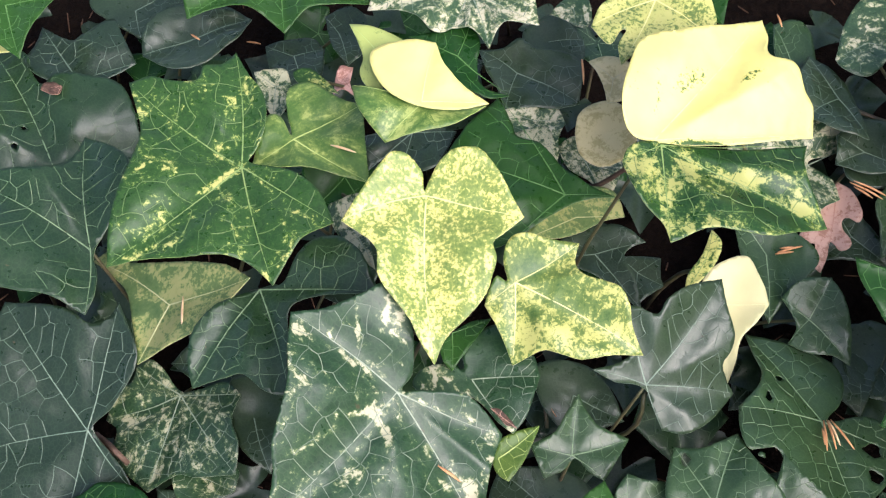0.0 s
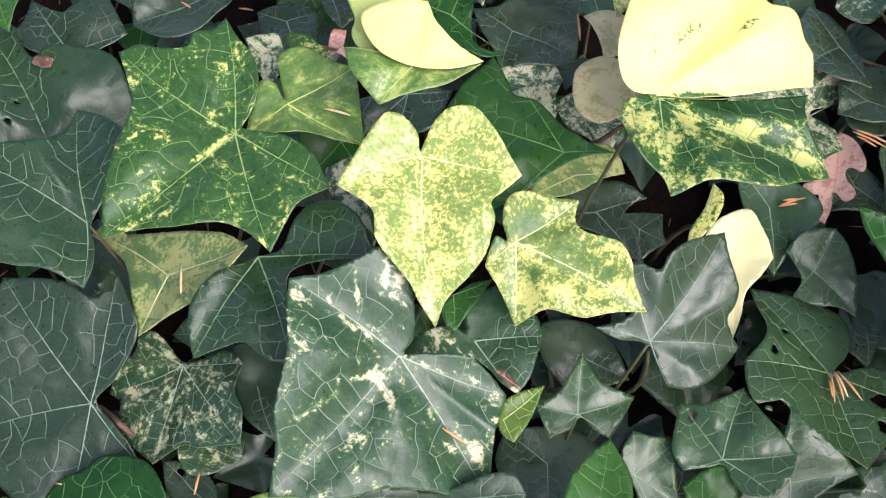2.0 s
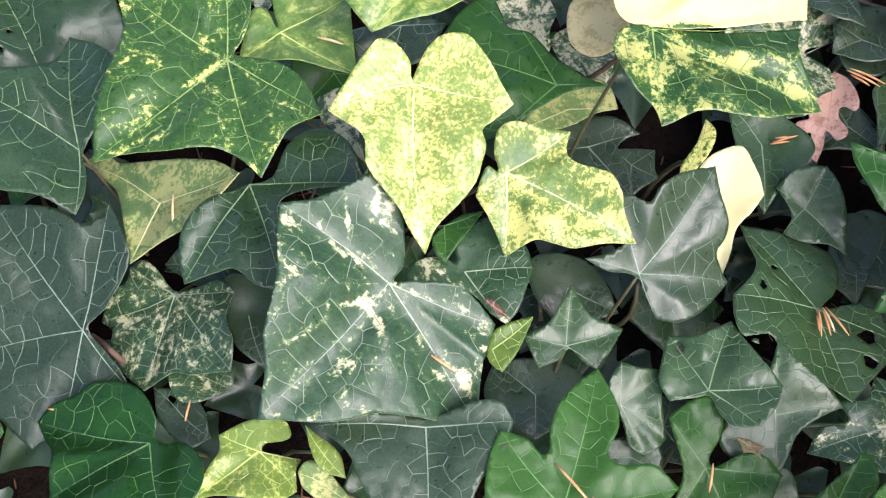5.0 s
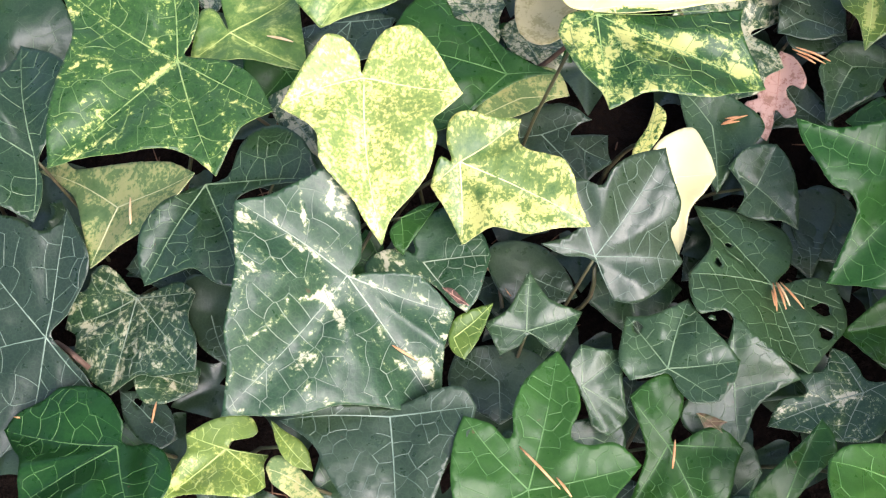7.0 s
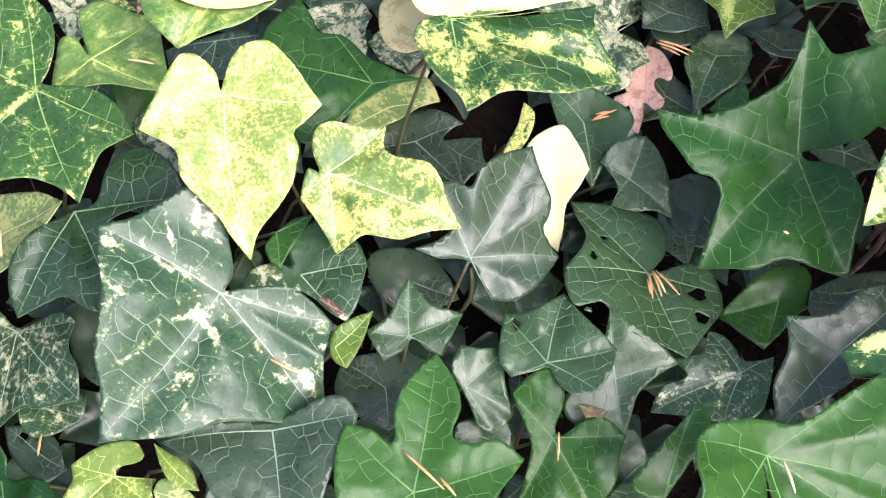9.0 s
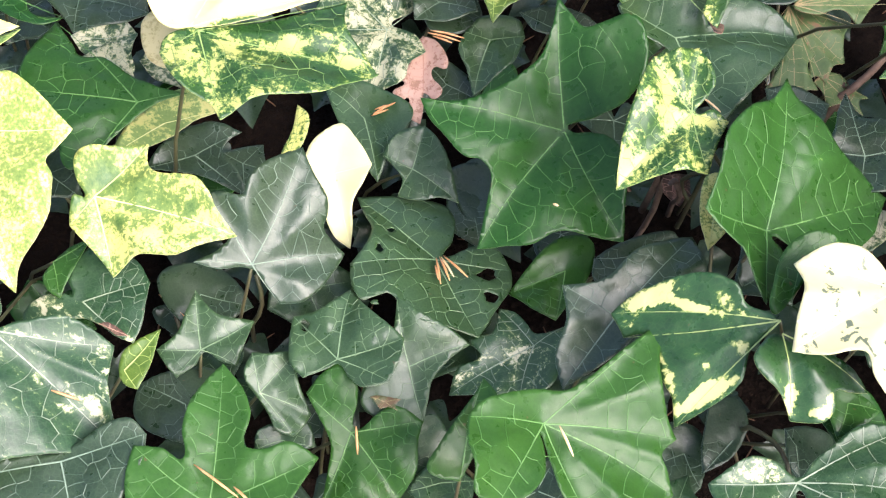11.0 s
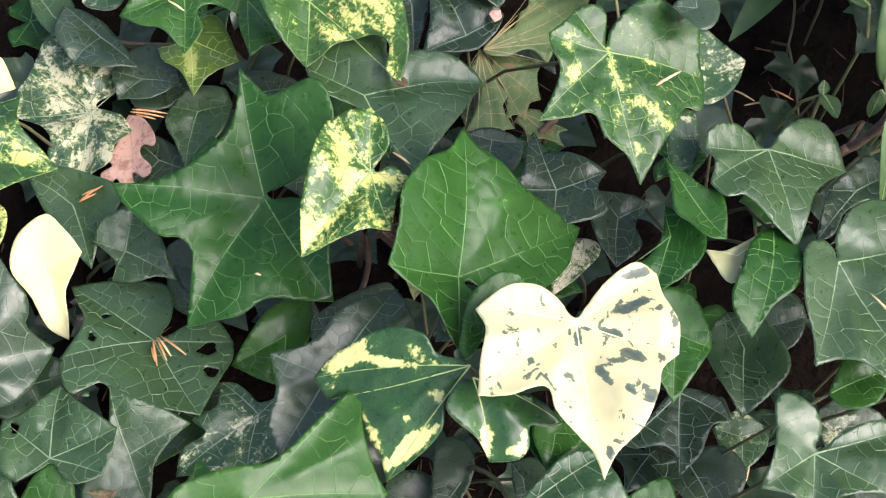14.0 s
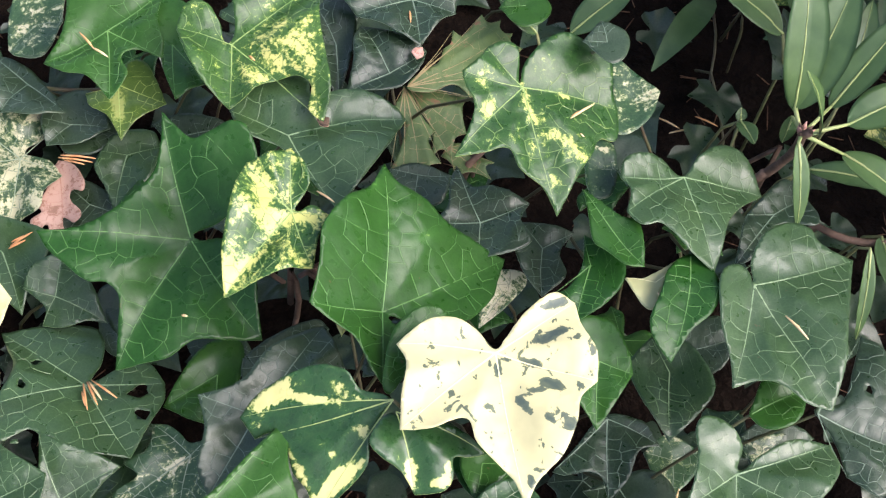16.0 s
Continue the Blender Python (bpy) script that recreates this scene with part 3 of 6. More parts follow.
ivy_leaf("mottle", (0.0338, 0.2154, 0.1211), (0.08, 0.47, 0.02),
         [(153, 4.4), (124, 10.3), (103, 16.0), (80, 18.7), (51, 22.0), (29, 34.3, 1), (15, 28.6), (2, 30.8), (-4, 41.3), (-7, 48.0), (-14, 53.5), (-21, 57.5), (-28, 67.2, 1), (-35, 56.9), (-49, 47.1), (-58, 38.8), (-68, 32.9), (-92, 34.1, 1), (-100, 26.7), (-119, 20.3), (-147, 17.2, 1), (-170, 11.8), (-197, 8.8), (-184, 4.5)], cream=0.43,
         marks=[(7.0, 6.2, 6.6, 4.8, 15, -0.45), (-8.9, -0.5, 4.1, 2.4, 15, -0.50), (18.4, -1.6, 15.5, 5.9, -22, -0.12), (2.2, -19.7, 9.9, 5.1, -60, 0.14), (30.6, -23.7, 20.5, 3.3, 1, 0.22), (7.8, -6.9, 15.4, 1.9, -36, 0.16), (8.9, -14.1, 2.3, 2.6, -3, -0.45), (42.4, -16.2, 4.1, 2.1, 6, -0.50), (29.4, -23.2, 2.6, 1.7, -3, -0.40), (48.5, -27.2, 2.6, 1.4, -3, -0.40), (39.5, -29.0, 2.1, 1.4, -3, -0.35), (-2.0, 11.4, 2.6, 4.7, -3, 0.10)])
ivy_leaf("fleck", (-0.0205, 0.1612, 0.1235), (-0.50, 0.40, 0.14),
         [(36, 2.7), (46, 9.7), (67, 19.7), (77, 27.8), (86, 34.1), (94, 37.7), (100, 39.6), (110, 37.5), (133, 39.5), (151, 51.1, 1), (164, 47.1), (185, 45.2), (200, 51.0), (210, 59.0), (219, 65.5), (228, 82.9, 1), (233, 76.7), (242, 70.5), (252, 64.1), (264, 57.1), (280, 57.5), (291, 61.4), (304, 65.9, 1), (310, 61.3), (315, 56.7), (327, 50.7), (344, 49.5, 1), (349, 43.9), (356, 36.9), (362, 30.5), (364, 20.4), (368, 9.1), (365, 4.1)], cream=0.25,
         marks=[(-16.6, 23.6, 7.0, 1.2, -87, 0.45), (-28.4, 17.2, 3.0, 1.0, -81, 0.40), (-23.5, 12.6, 4.1, 1.3, -58, 0.40), (-19.0, 8.9, 2.5, 1.3, -58, 0.38), (-4.1, 28.9, 5.6, 1.4, -98, 0.45), (1.5, 27.5, 6.4, 2.9, -103, 0.40), (3.6, 18.9, 2.7, 1.0, -92, 0.40), (-41.8, 18.1, 4.6, 2.3, -10, 0.28), (-10.2, 7.0, 7.3, 5.7, 9, 0.17), (-17.7, -11.4, 8.3, 1.4, 16, 0.50), (-25.9, -14.5, 1.4, 0.9, 8, 0.40), (-36.0, -12.0, 2.9, 1.5, -35, 0.22), (-6.0, -15.7, 4.9, 1.8, -59, 0.45), (-4.2, -21.4, 5.3, 1.9, -96, 0.42), (-14.5, -23.8, 7.6, 1.5, 48, 0.27), (-18.2, -36.0, 9.3, 3.3, -91, 0.22), (-19.7, -50.0, 3.7, 6.5, 5, 0.20), (13.4, -20.9, 4.7, 3.1, -26, 0.27), (21.7, -37.0, 4.3, 2.0, -26, 0.42), (33.1, -37.4, 4.3, 3.6, -81, 0.40), (41.7, -24.7, 2.6, 1.5, 4, 0.38), (31.4, -9.8, 3.7, 1.9, 31, 0.27), (-48.9, -59.1, 5.2, 1.4, -5, 0.45), (-10.5, -56.1, 2.4, 2.3, 5, 0.32), (-33.1, -37.7, 7.3, 1.7, 44, 0.18), (-35.7, 0.4, 5.7, 2.2, 10, 0.15)])
ivy_leaf("fleck", (0.0139, 0.1800, 0.0850), (0.00, 0.00, 0.06),
         [(-168, 27.7), (-180, 28.0), (-196, 21.3), (-215, 11.6), (-229, 6.2), (-249, 12.7), (-266, 19.0), (-286, 26.6), (-297, 31.0), (-319, 31.1), (-339, 32.3), (-358, 32.9, 1), (-376, 30.8), (-398, 32.0), (-414, 32.8, 1), (-421, 24.1), (-426, 15.8), (-460, 8.8), (-502, 15.6)], cream=.2, side=(200,.2))
ivy_leaf("dark", (-0.1774, 0.1633, 0.0555), (0.16, 0.46, 0.11),
         [(37, 3.8), (35, 16.8), (43, 35.1), (51, 43.0), (64, 50.0), (74, 59.3, 1), (78, 50.5), (88, 47.5), (99, 54.9), (114, 64.2), (126, 76.9, 1), (143, 69.9), (160, 65.6), (174, 59.4), (188, 65.4, 1), (206, 62.1), (230, 59.3), (254, 65.0, 1), (267, 49.1), (282, 42.5), (310, 37.9, 1), (315, 26.3), (319, 14.2), (335, 4.4)], tone=0.0)
ivy_leaf("mid", (-0.1772, 0.2466, 0.0899), (-0.02, 0.03, 0.05),
         [(37, 4.0), (55, 19.6), (63, 39.2), (72, 49.9), (84, 55.8), (99, 64.1, 1), (109, 50.0), (124, 48.4), (138, 59.3), (151, 75.7, 1), (176, 64.6), (200, 55.7), (218, 41.0), (240, 31.4), (273, 35.2, 1), (283, 24.5), (291, 12.4), (297, 4.2)], tone=0.0)
ivy_leaf("mid", (-0.2168, 0.3146, 0.0519), (0.00, 0.00, 0.05),
         [(-10, 5.0), (14, 17.5), (-3, 33.7), (10, 49.2, 1), (39, 54.6), (56, 59.2), (75, 55.1), (92, 52.6), (101, 48.6), (107, 59.4), (107, 69.2), (113, 79.8), (121, 90.7, 1), (139, 63.8), (166, 51.4), (188, 41.2, 1), (191, 22.9), (208, 11.4), (259, 4.5)], holes=[(-17.6, 21.4, 1.6, 1.2), (-20.2, 8.8, 1.8, 1.2)], tone=0.12)
ivy_leaf("dark", (-0.2072, 0.3662, 0.0600), (0.00, 0.00, 0.06),
         [(-38, 4.6), (9, 19.5), (21, 33.6, 1), (56, 37.8), (70, 43.8), (90, 29.8), (104, 26.7), (125, 47.6, 1), (140, 37.0), (159, 33.9), (177, 22.3), (198, 9.6)], tone=0.12)
ivy_leaf("dark", (-0.1837, 0.4227, 0.0500), (0.00, 0.00, 0.06),
         [(174, 27.1), (134, 27.2), (89, 28.0), (34, 34.8, 1), (-3, 32.6), (-28, 24.5), (-74, 22.1, 1), (-138, 16.2)])
ivy_leaf("dark", (-0.1459, 0.3863, 0.0700), (0.00, 0.00, 0.06),
         [(-160, 25.9, 1), (-201, 24.7), (-248, 22.1), (-303, 26.7), (-336, 39.5, 1), (-359, 30.8), (-376, 24.3), (-408, 21.7), (-444, 22.0), (-478, 22.6)])
ivy_leaf("green", (-0.2391, 0.3894, 0.1000), (0.00, 0.00, 0.06),
         [(130, 23.4), (74, 22.8), (14, 26.6, 1), (-17, 22.5), (-51, 25.3), (-70, 35.7, 1), (-86, 27.2), (-121, 22.8)], cream=.2)
ivy_leaf("mottle", (-0.2477, 0.3812, 0.0800), (0.00, 0.00, 0.06),
         [(153, 15.2, 1), (98, 9.3), (15, 6.4), (-38, 13.2, 1), (-71, 10.5), (-134, 11.3)], cream=.8, stalk=False)
ivy_leaf("green", (-0.0856, 0.3965, 0.1200), (0.00, 0.00, 0.06),
         [(-85, 41.3, 1), (-101, 34.4), (-124, 33.7), (-141, 43.0), (-147, 57.4, 1), (-161, 53.4), (-182, 47.8), (-240, 33.4), (-325, 36.2), (-382, 51.1, 1), (-402, 38.2), (-422, 32.7)])
ivy_leaf("leafy", (-0.0729, 0.2887, 0.1276), (-0.02, -0.12, 0.06),
         [(113, 2.5), (105, 14.4), (99, 27.8), (86, 32.9), (74, 33.1), (49, 32.0), (35, 40.1, 1), (8, 34.8), (-32, 44.1, 1), (-42, 31.3), (-62, 19.9), (-103, 18.0), (-143, 24.5, 1), (-180, 15.8), (-221, 17.3), (-238, 14.3), (-238, 3.5)], cream=.4)
ivy_leaf("dark", (-0.0874, 0.3904, 0.0500), (0.00, 0.00, 0.06),
         [(163, 17.5, 1), (127, 11.8), (50, 14.8), (10, 18.5, 1), (-44, 24.1), (-74, 29.5, 1), (-105, 21.0), (-135, 17.5)])
ivy_leaf("dark", (-0.0604, 0.3992, 0.0600), (0.00, 0.00, 0.06),
         [(127, 14.3, 1), (71, 18.3), (24, 17.8), (-50, 21.5), (-75, 23.2, 1), (-102, 12.6)])
ivy_leaf("fleck", (-0.0882, 0.3365, 0.1000), (0.00, 0.00, 0.06),
         [(145, 14.4, 1), (106, 10.6), (66, 11.2), (10, 8.2, 1), (-69, 17.4), (-88, 21.6, 1), (-124, 11.0)], cream=.5)
ivy_leaf("mixed", (-0.0670, 0.3418, 0.1000), (0.00, 0.00, 0.06),
         [(166, 12.4), (119, 6.6), (-37, 15.6, 1), (-87, 7.3), (-156, 9.5)], cream=.35)
ivy_leaf("fleck", (-0.0430, 0.2439, 0.1200), (0.00, 0.00, 0.06),
         [(141, 16.1), (106, 16.8), (80, 20.1, 1), (62, 8.3), (-43, 11.4), (-63, 25.0, 1), (-88, 13.8), (-144, 8.1)], cream=.5)
ivy_leaf("dark", (-0.0158, 0.3089, 0.1000), (0.00, 0.00, 0.06),
         [(-174, 26.3, 1), (-189, 8.9), (-338, 12.6), (-358, 22.8, 1), (-395, 21.5), (-421, 23.9), (-442, 23.6), (-468, 22.5, 1), (-492, 21.2), (-495, 32.1, 1), (-513, 27.5)])
ivy_leaf("green", (0.0076, 0.3459, 0.1150), (0.00, 0.00, 0.06),
         [(154, 28.4, 1), (122, 16.7), (71, 20.8, 1), (29, 13.5), (-21, 10.9), (-55, 22.3), (-40, 34.4, 1), (-57, 31.1), (-75, 22.3), (-103, 13.0), (-187, 10.4), (-212, 15.5)])
ivy_leaf("dark", (0.0408, 0.3587, 0.0800), (0.00, 0.00, 0.06),
         [(145, 25.4, 1), (118, 16.1), (84, 19.9), (51, 18.1), (24, 29.3), (7, 36.0), (-28, 38.2, 1), (-47, 32.5), (-74, 24.5), (-107, 25.0, 1), (-134, 16.1), (-178, 17.2)])
ivy_leaf("dark", (0.0598, 0.3863, 0.0700), (0.00, 0.00, 0.06),
         [(160, 15.3), (115, 14.4), (73, 18.4), (3, 20.8, 1), (-38, 23.4), (-83, 18.9), (-122, 19.1)])
ivy_leaf("fleck", (0.0137, 0.3835, 0.1200), (0.00, 0.00, 0.06),
         [(-166, 54.9, 1), (-160, 44.2), (-145, 34.3), (-121, 34.3), (-110, 26.3, 1), (-85, 29.1), (-76, 40.5, 1), (-57, 31.8), (-36, 44.2, 1), (-18, 35.5), (21, 32.2), (75, 24.0), (151, 31.0), (171, 45.4)], cream=.44)
ivy_leaf("mottle", (0.1030, 0.3478, 0.1600), (0.00, 0.00, 0.06),
         [(-153, 36.1, 1), (-167, 28.7), (-177, 22.2), (-240, 14.9), (-332, 19.4), (-363, 25.6), (-402, 38.1, 1), (-417, 30.0), (-434, 22.3), (-452, 29.2), (-469, 32.7), (-477, 41.4, 1), (-486, 34.1), (-491, 25.4), (-491, 36.7), (-501, 37.0)], cream=.52)
ivy_leaf("beige", (0.0866, 0.3287, 0.1200), (0.00, 0.00, 0.06),
         [(136, 16.4, 1), (87, 12.6), (29, 14.3, 1), (-24, 9.1), (-77, 14.4), (-105, 15.2, 1), (-178, 6.7)], stalk=False)
ivy_leaf("beige", (0.0838, 0.3119, 0.0950), (0.00, 0.00, 0.06),
         [(156, 15.3), (117, 16.7), (76, 18.9), (40, 17.7), (-8, 17.5), (-56, 19.1), (-98, 21.8), (-136, 18.8)], stalk=False)
ivy_leaf("sun", (0.0962, 0.2687, 0.1610), (-0.20, 0.15, 0.03),
         [(-94, 0.8), (-184, 11.9), (-218, 20.1), (-246, 30.5), (-264, 43.5), (-286, 49.9), (-302, 64.2), (-311, 85.1, 1), (-317, 77.5), (-322, 68.8), (-326, 67.9), (-332, 75.0), (-342, 73.4), (-347, 76.1), (-356, 75.2, 1), (-358, 61.7), (-363, 39.7), (-370, 18.5)], cream=0.8,
         marks=[(17.0, 26.1, 12.5, 6.1, 28, -0.30), (1.3, 20.1, 15.8, 2.0, -89, -0.27), (45.1, 28.5, 10.0, 3.1, 28, -0.34), (-9.0, 20.3, 6.4, 3.4, -94, -0.24), (24.7, -3.9, 17.9, 2.9, -9, -0.68), (54.6, -3.2, 14.9, 2.7, 5, -0.74), (36.6, 18.2, 9.2, 2.1, 28, -0.16)])
ivy_leaf("mixed", (0.0992, 0.2661, 0.1605), (-0.21, -0.07, 0.04),
         [(-180, 10.7), (-239, 2.3), (-354, 8.1), (-356, 24.2), (-356, 43.4), (-352, 73.5, 1), (-361, 68.6), (-370, 69.3), (-376, 75.2), (-383, 83.5, 1), (-392, 72.3), (-403, 64.3), (-414, 54.2), (-430, 46.4), (-450, 49.5, 1), (-454, 40.4), (-468, 35.7), (-485, 29.4), (-510, 22.2, 1), (-526, 16.8)], stalk=False, cream=0.43,
         marks=[(2.1, -8.0, 3.9, 2.4, -69, -0.35), (11.3, -27.0, 3.4, 3.2, -20, -0.35), (20.8, -32.3, 3.9, 4.4, -33, -0.30), (51.6, -33.2, 17.9, 4.3, -6, -0.40), (37.3, -25.2, 12.7, 3.1, -8, -0.35), (35.5, -2.5, 18.6, 4.4, 0, -0.40), (63.0, 2.4, 10.4, 5.4, 20, -0.40), (-8.1, -18.1, 7.8, 9.2, 5, 0.12), (14.7, -20.7, 7.5, 8.2, -46, 0.15), (39.2, -13.0, 8.0, 2.8, 4, 0.30), (63.8, -23.5, 5.4, 4.3, -71, 0.32), (4.0, -43.7, 10.2, 2.9, 4, 0.12)])
ivy_leaf("green", (0.0610, 0.2700, 0.1050), (0.00, 0.00, 0.06),
         [(119, 66.3, 1), (122, 48.4), (125, 40.2), (112, 32.0), (88, 14.0), (19, 13.6), (-4, 25.1, 1), (-23, 8.9), (-125, 15.9), (-136, 38.6, 1), (-141, 49.6), (-163, 43.0), (-192, 47.5), (-192, 60.6), (-200, 63.8, 1), (-219, 61.4), (-231, 62.4)], cream=.2, side=(-10,.2), stalk=False, tone=0.7)
ivy_leaf("pale", (0.0698, 0.2724, 0.0750), (-0.50, 0.00, 0.06),
         [(11, 27.7, 1), (40, 28.2), (68, 19.4), (166, 12.7), (211, 31.2), (215, 37.6, 1), (244, 15.9), (353, 12.5)], cream=.42, stalk=False)
ivy_leaf("fleck", (0.0506, 0.3279, 0.0800), (0.00, 0.00, 0.06),
         [(161, 19.9, 1), (125, 10.4), (54, 13.5), (-2, 15.8, 1), (-50, 16.9), (-71, 26.7), (-92, 12.0), (-143, 15.6)], cream=.45)
ivy_leaf("fleck", (0.0781, 0.3147, 0.0600), (0.00, 0.00, 0.06),
         [(151, 17.4, 1), (106, 14.5), (32, 9.4), (-2, 21.6, 1), (-46, 23.0), (-67, 27.5, 1), (-81, 14.7), (-149, 11.2)], cream=.45)
ivy_leaf("dark", (0.0805, 0.2580, 0.0600), (0.00, 0.00, 0.06),
         [(-175, 27.3, 1), (-225, 16.0), (-276, 15.8), (-314, 20.1), (-348, 27.6, 1), (-351, 19.5), (-370, 15.1), (-397, 24.9), (-414, 38.7, 1), (-422, 26.1), (-454, 13.1), (-514, 16.7)])
ivy_leaf("dark", (0.1041, 0.2518, 0.0500), (0.00, 0.00, 0.06),
         [(138, 12.9, 1), (77, 9.4), (32, 15.6, 1), (-9, 12.3), (-29, 15.7, 1), (-79, 15.7), (-98, 21.2, 1), (-135, 8.2)])
ivy_leaf("mixed", (0.1344, 0.2465, 0.0770), (0.00, 0.00, 0.06),
         [(74, 18.5, 1), (47, 13.5), (4, 6.4), (-101, 9.9), (-124, 21.5, 1), (-141, 12.2), (-253, 3.9)], cream=.5, stalk=False)
ivy_leaf("under", (0.1503, 0.2332, 0.0500), (0.05, 0.19, 0.04),
         [(146, 16.9), (115, 19.3), (90, 22.2), (66, 26.2), (44, 21.9), (-4, 21.3, 1), (-40, 17.6), (-72, 19.3), (-85, 30.2), (-92, 40.2, 1), (-105, 33.6), (-128, 18.6), (-182, 16.2)])
ivy_leaf("dark", (0.0966, 0.1756, 0.0905), (-0.39, 0.59, 0.06),
         [(-175, 5.2), (-178, 15.2), (-188, 26.8, 1), (-212, 14.8), (-242, 15.0), (-244, 21.9), (-248, 34.8, 1), (-261, 30.9), (-278, 27.4), (-284, 34.2), (-294, 43.9), (-308, 61.9, 1), (-319, 53.3), (-332, 49.7), (-339, 45.0), (-344, 40.2), (-358, 46.2, 1), (-368, 40.3), (-385, 34.3), (-406, 28.1), (-425, 20.1, 1), (-428, 9.7), (-425, 3.5)])
ivy_leaf("mid", (0.0623, 0.1470, 0.0687), (-0.22, 0.21, 0.07),
         [(82, 30.4, 1), (69, 22.1), (47, 19.1), (17, 29.7, 1), (-3, 22.4), (-38, 19.4, 1), (-45, 11.0), (-42, 2.1), (-119, 8.0), (-140, 18.5, 1), (-163, 18.0), (-191, 20.8, 1), (-228, 13.1), (-259, 18.2)], tone=0.9)
ivy_leaf("lime", (0.0262, 0.1425, 0.0800), (0.00, 0.00, 0.06),
         [(-162, 2.8), (-276, 8.7), (-302, 14.8), (-321, 26.2, 1), (-340, 16.6), (-372, 11.6), (-428, 12.1, 1), (-455, 7.7)], cream=.15)
ivy_leaf("dark", (0.0667, 0.1833, 0.0500), (0.00, 0.00, 0.06),
         [(150, 23.1), (125, 21.7), (62, 16.8), (8, 19.0), (-29, 28.5, 1), (-57, 21.7), (-105, 20.3, 1), (-159, 17.4)])
ivy_leaf("dark", (0.0478, 0.1278, 0.0500), (0.00, 0.00, 0.06),
         [(140, 26.4, 1), (96, 18.3), (46, 20.9), (7, 26.5), (-42, 19.4), (-93, 22.4, 1), (-154, 22.0), (-183, 25.4)])
ivy_leaf("mid", (0.1893, 0.1676, 0.0563), (-0.34, -0.38, 0.02),
         [(22, 3.8), (40, 15.7), (53, 29.7), (65, 38.2), (78, 40.7), (101, 47.2), (120, 59.5, 1), (129, 46.6), (140, 37.2), (157, 36.4), (177, 45.3, 1), (192, 48.8), (205, 50.2), (208, 44.5), (213, 36.7), (229, 39.7), (245, 42.5), (263, 44.5), (278, 51.3, 1), (293, 44.3), (305, 42.1), (323, 42.0), (340, 40.3, 1), (361, 34.8), (370, 26.8), (372, 16.6), (366, 7.5)], holes=[(-18.4, 22.8, 2.3, 1.5), (-28.0, 9.7, 1.8, 2.4), (-24.5, -29.8, 2.1, 2.7), (24.0, -14.5, 5.2, 4.2), (20.4, -29.6, 3.6, 3.3), (-39.2, -24.2, 1.8, 1.5)], tone=0.9)
ivy_leaf("mid", (0.1925, 0.2248, 0.0500), (0.00, 0.25, 0.06),
         [(143, 18.0, 1), (103, 19.9), (59, 24.7, 1), (33, 20.8), (-6, 20.4), (-50, 30.9, 1), (-61, 22.2), (-96, 18.1), (-134, 17.3, 1), (-146, 8.6), (-192, 9.3)], cream=.15, tone=0.9)
ivy_leaf("dark", (0.2215, 0.2091, 0.0300), (0.00, 0.00, 0.06),
         [(103, 19.4), (37, 21.6), (-63, 14.6), (-96, 32.2, 1), (-130, 23.7), (-193, 12.8)], tone=1.0)
ivy_leaf("mid", (0.1755, 0.2641, 0.0462), (0.00, 0.00, 0.05),
         [(125, 29.4, 1), (94, 24.4), (30, 20.0), (-5, 27.4), (-33, 24.9), (-66, 24.8), (-94, 39.7, 1), (-108, 27.3), (-149, 15.6), (-205, 17.6)], tone=0.9)
ivy_leaf("dark", (0.2296, 0.2826, 0.0300), (0.00, 0.00, 0.06),
         [(117, 24.5, 1), (74, 14.8), (-17, 16.5), (-47, 26.6, 1), (-94, 15.9), (-145, 26.0, 1), (-193, 19.9)], tone=1.0)
ivy_leaf("green", (-0.1368, 0.1036, 0.0650), (0.25, -0.30, 0.06),
         [(52, 3.3), (77, 11.5), (101, 24.6), (115, 34.0), (134, 47.1), (145, 50.0), (158, 62.4), (165, 65.6, 1), (174, 55.2), (184, 47.3), (198, 48.8), (209, 51.8, 1), (223, 42.6), (252, 34.9), (288, 38.7, 1), (311, 41.7), (326, 38.2), (341, 29.4), (352, 18.7), (352, 8.4)], tone=0.0)
ivy_leaf("lime", (-0.0850, 0.0990, 0.0650), (0.00, 0.00, 0.06),
         [(53, 2.2), (21, 15.9), (43, 18.5), (66, 16.7), (111, 14.8), (157, 20.9, 1), (181, 18.5), (199, 25.0), (215, 38.3, 1), (229, 27.3), (271, 22.9), (294, 26.5), (314, 27.1, 1), (336, 20.1), (348, 20.7, 1), (349, 11.1)], cream=.4)
ivy_leaf("lime", (-0.0522, 0.0930, 0.0900), (0.00, 0.00, 0.06),
         [(122, 15.1, 1), (107, 8.2), (-4, 7.8), (-47, 16.0, 1), (-75, 9.6), (-148, 4.5)], cream=.4)
ivy_leaf("pale", (-0.0524, 0.0813, 0.0700), (0.00, 0.00, 0.06),
         [(155, 14.3, 1), (134, 14.7), (114, 12.4), (61, 5.7), (-35, 17.6, 1), (-67, 13.2), (-137, 7.2), (-176, 10.5)])
ivy_leaf("dark", (-0.0052, 0.1012, 0.1000), (0.00, 0.00, 0.06),
         [(179, 49.0, 1), (169, 33.2), (152, 14.0), (87, 4.1), (24, 25.8), (16, 35.1), (2, 39.0, 1), (-17, 36.5), (-47, 34.7), (-70, 44.8), (-90, 55.6, 1), (-115, 44.1), (-139, 37.4), (-161, 36.1)])
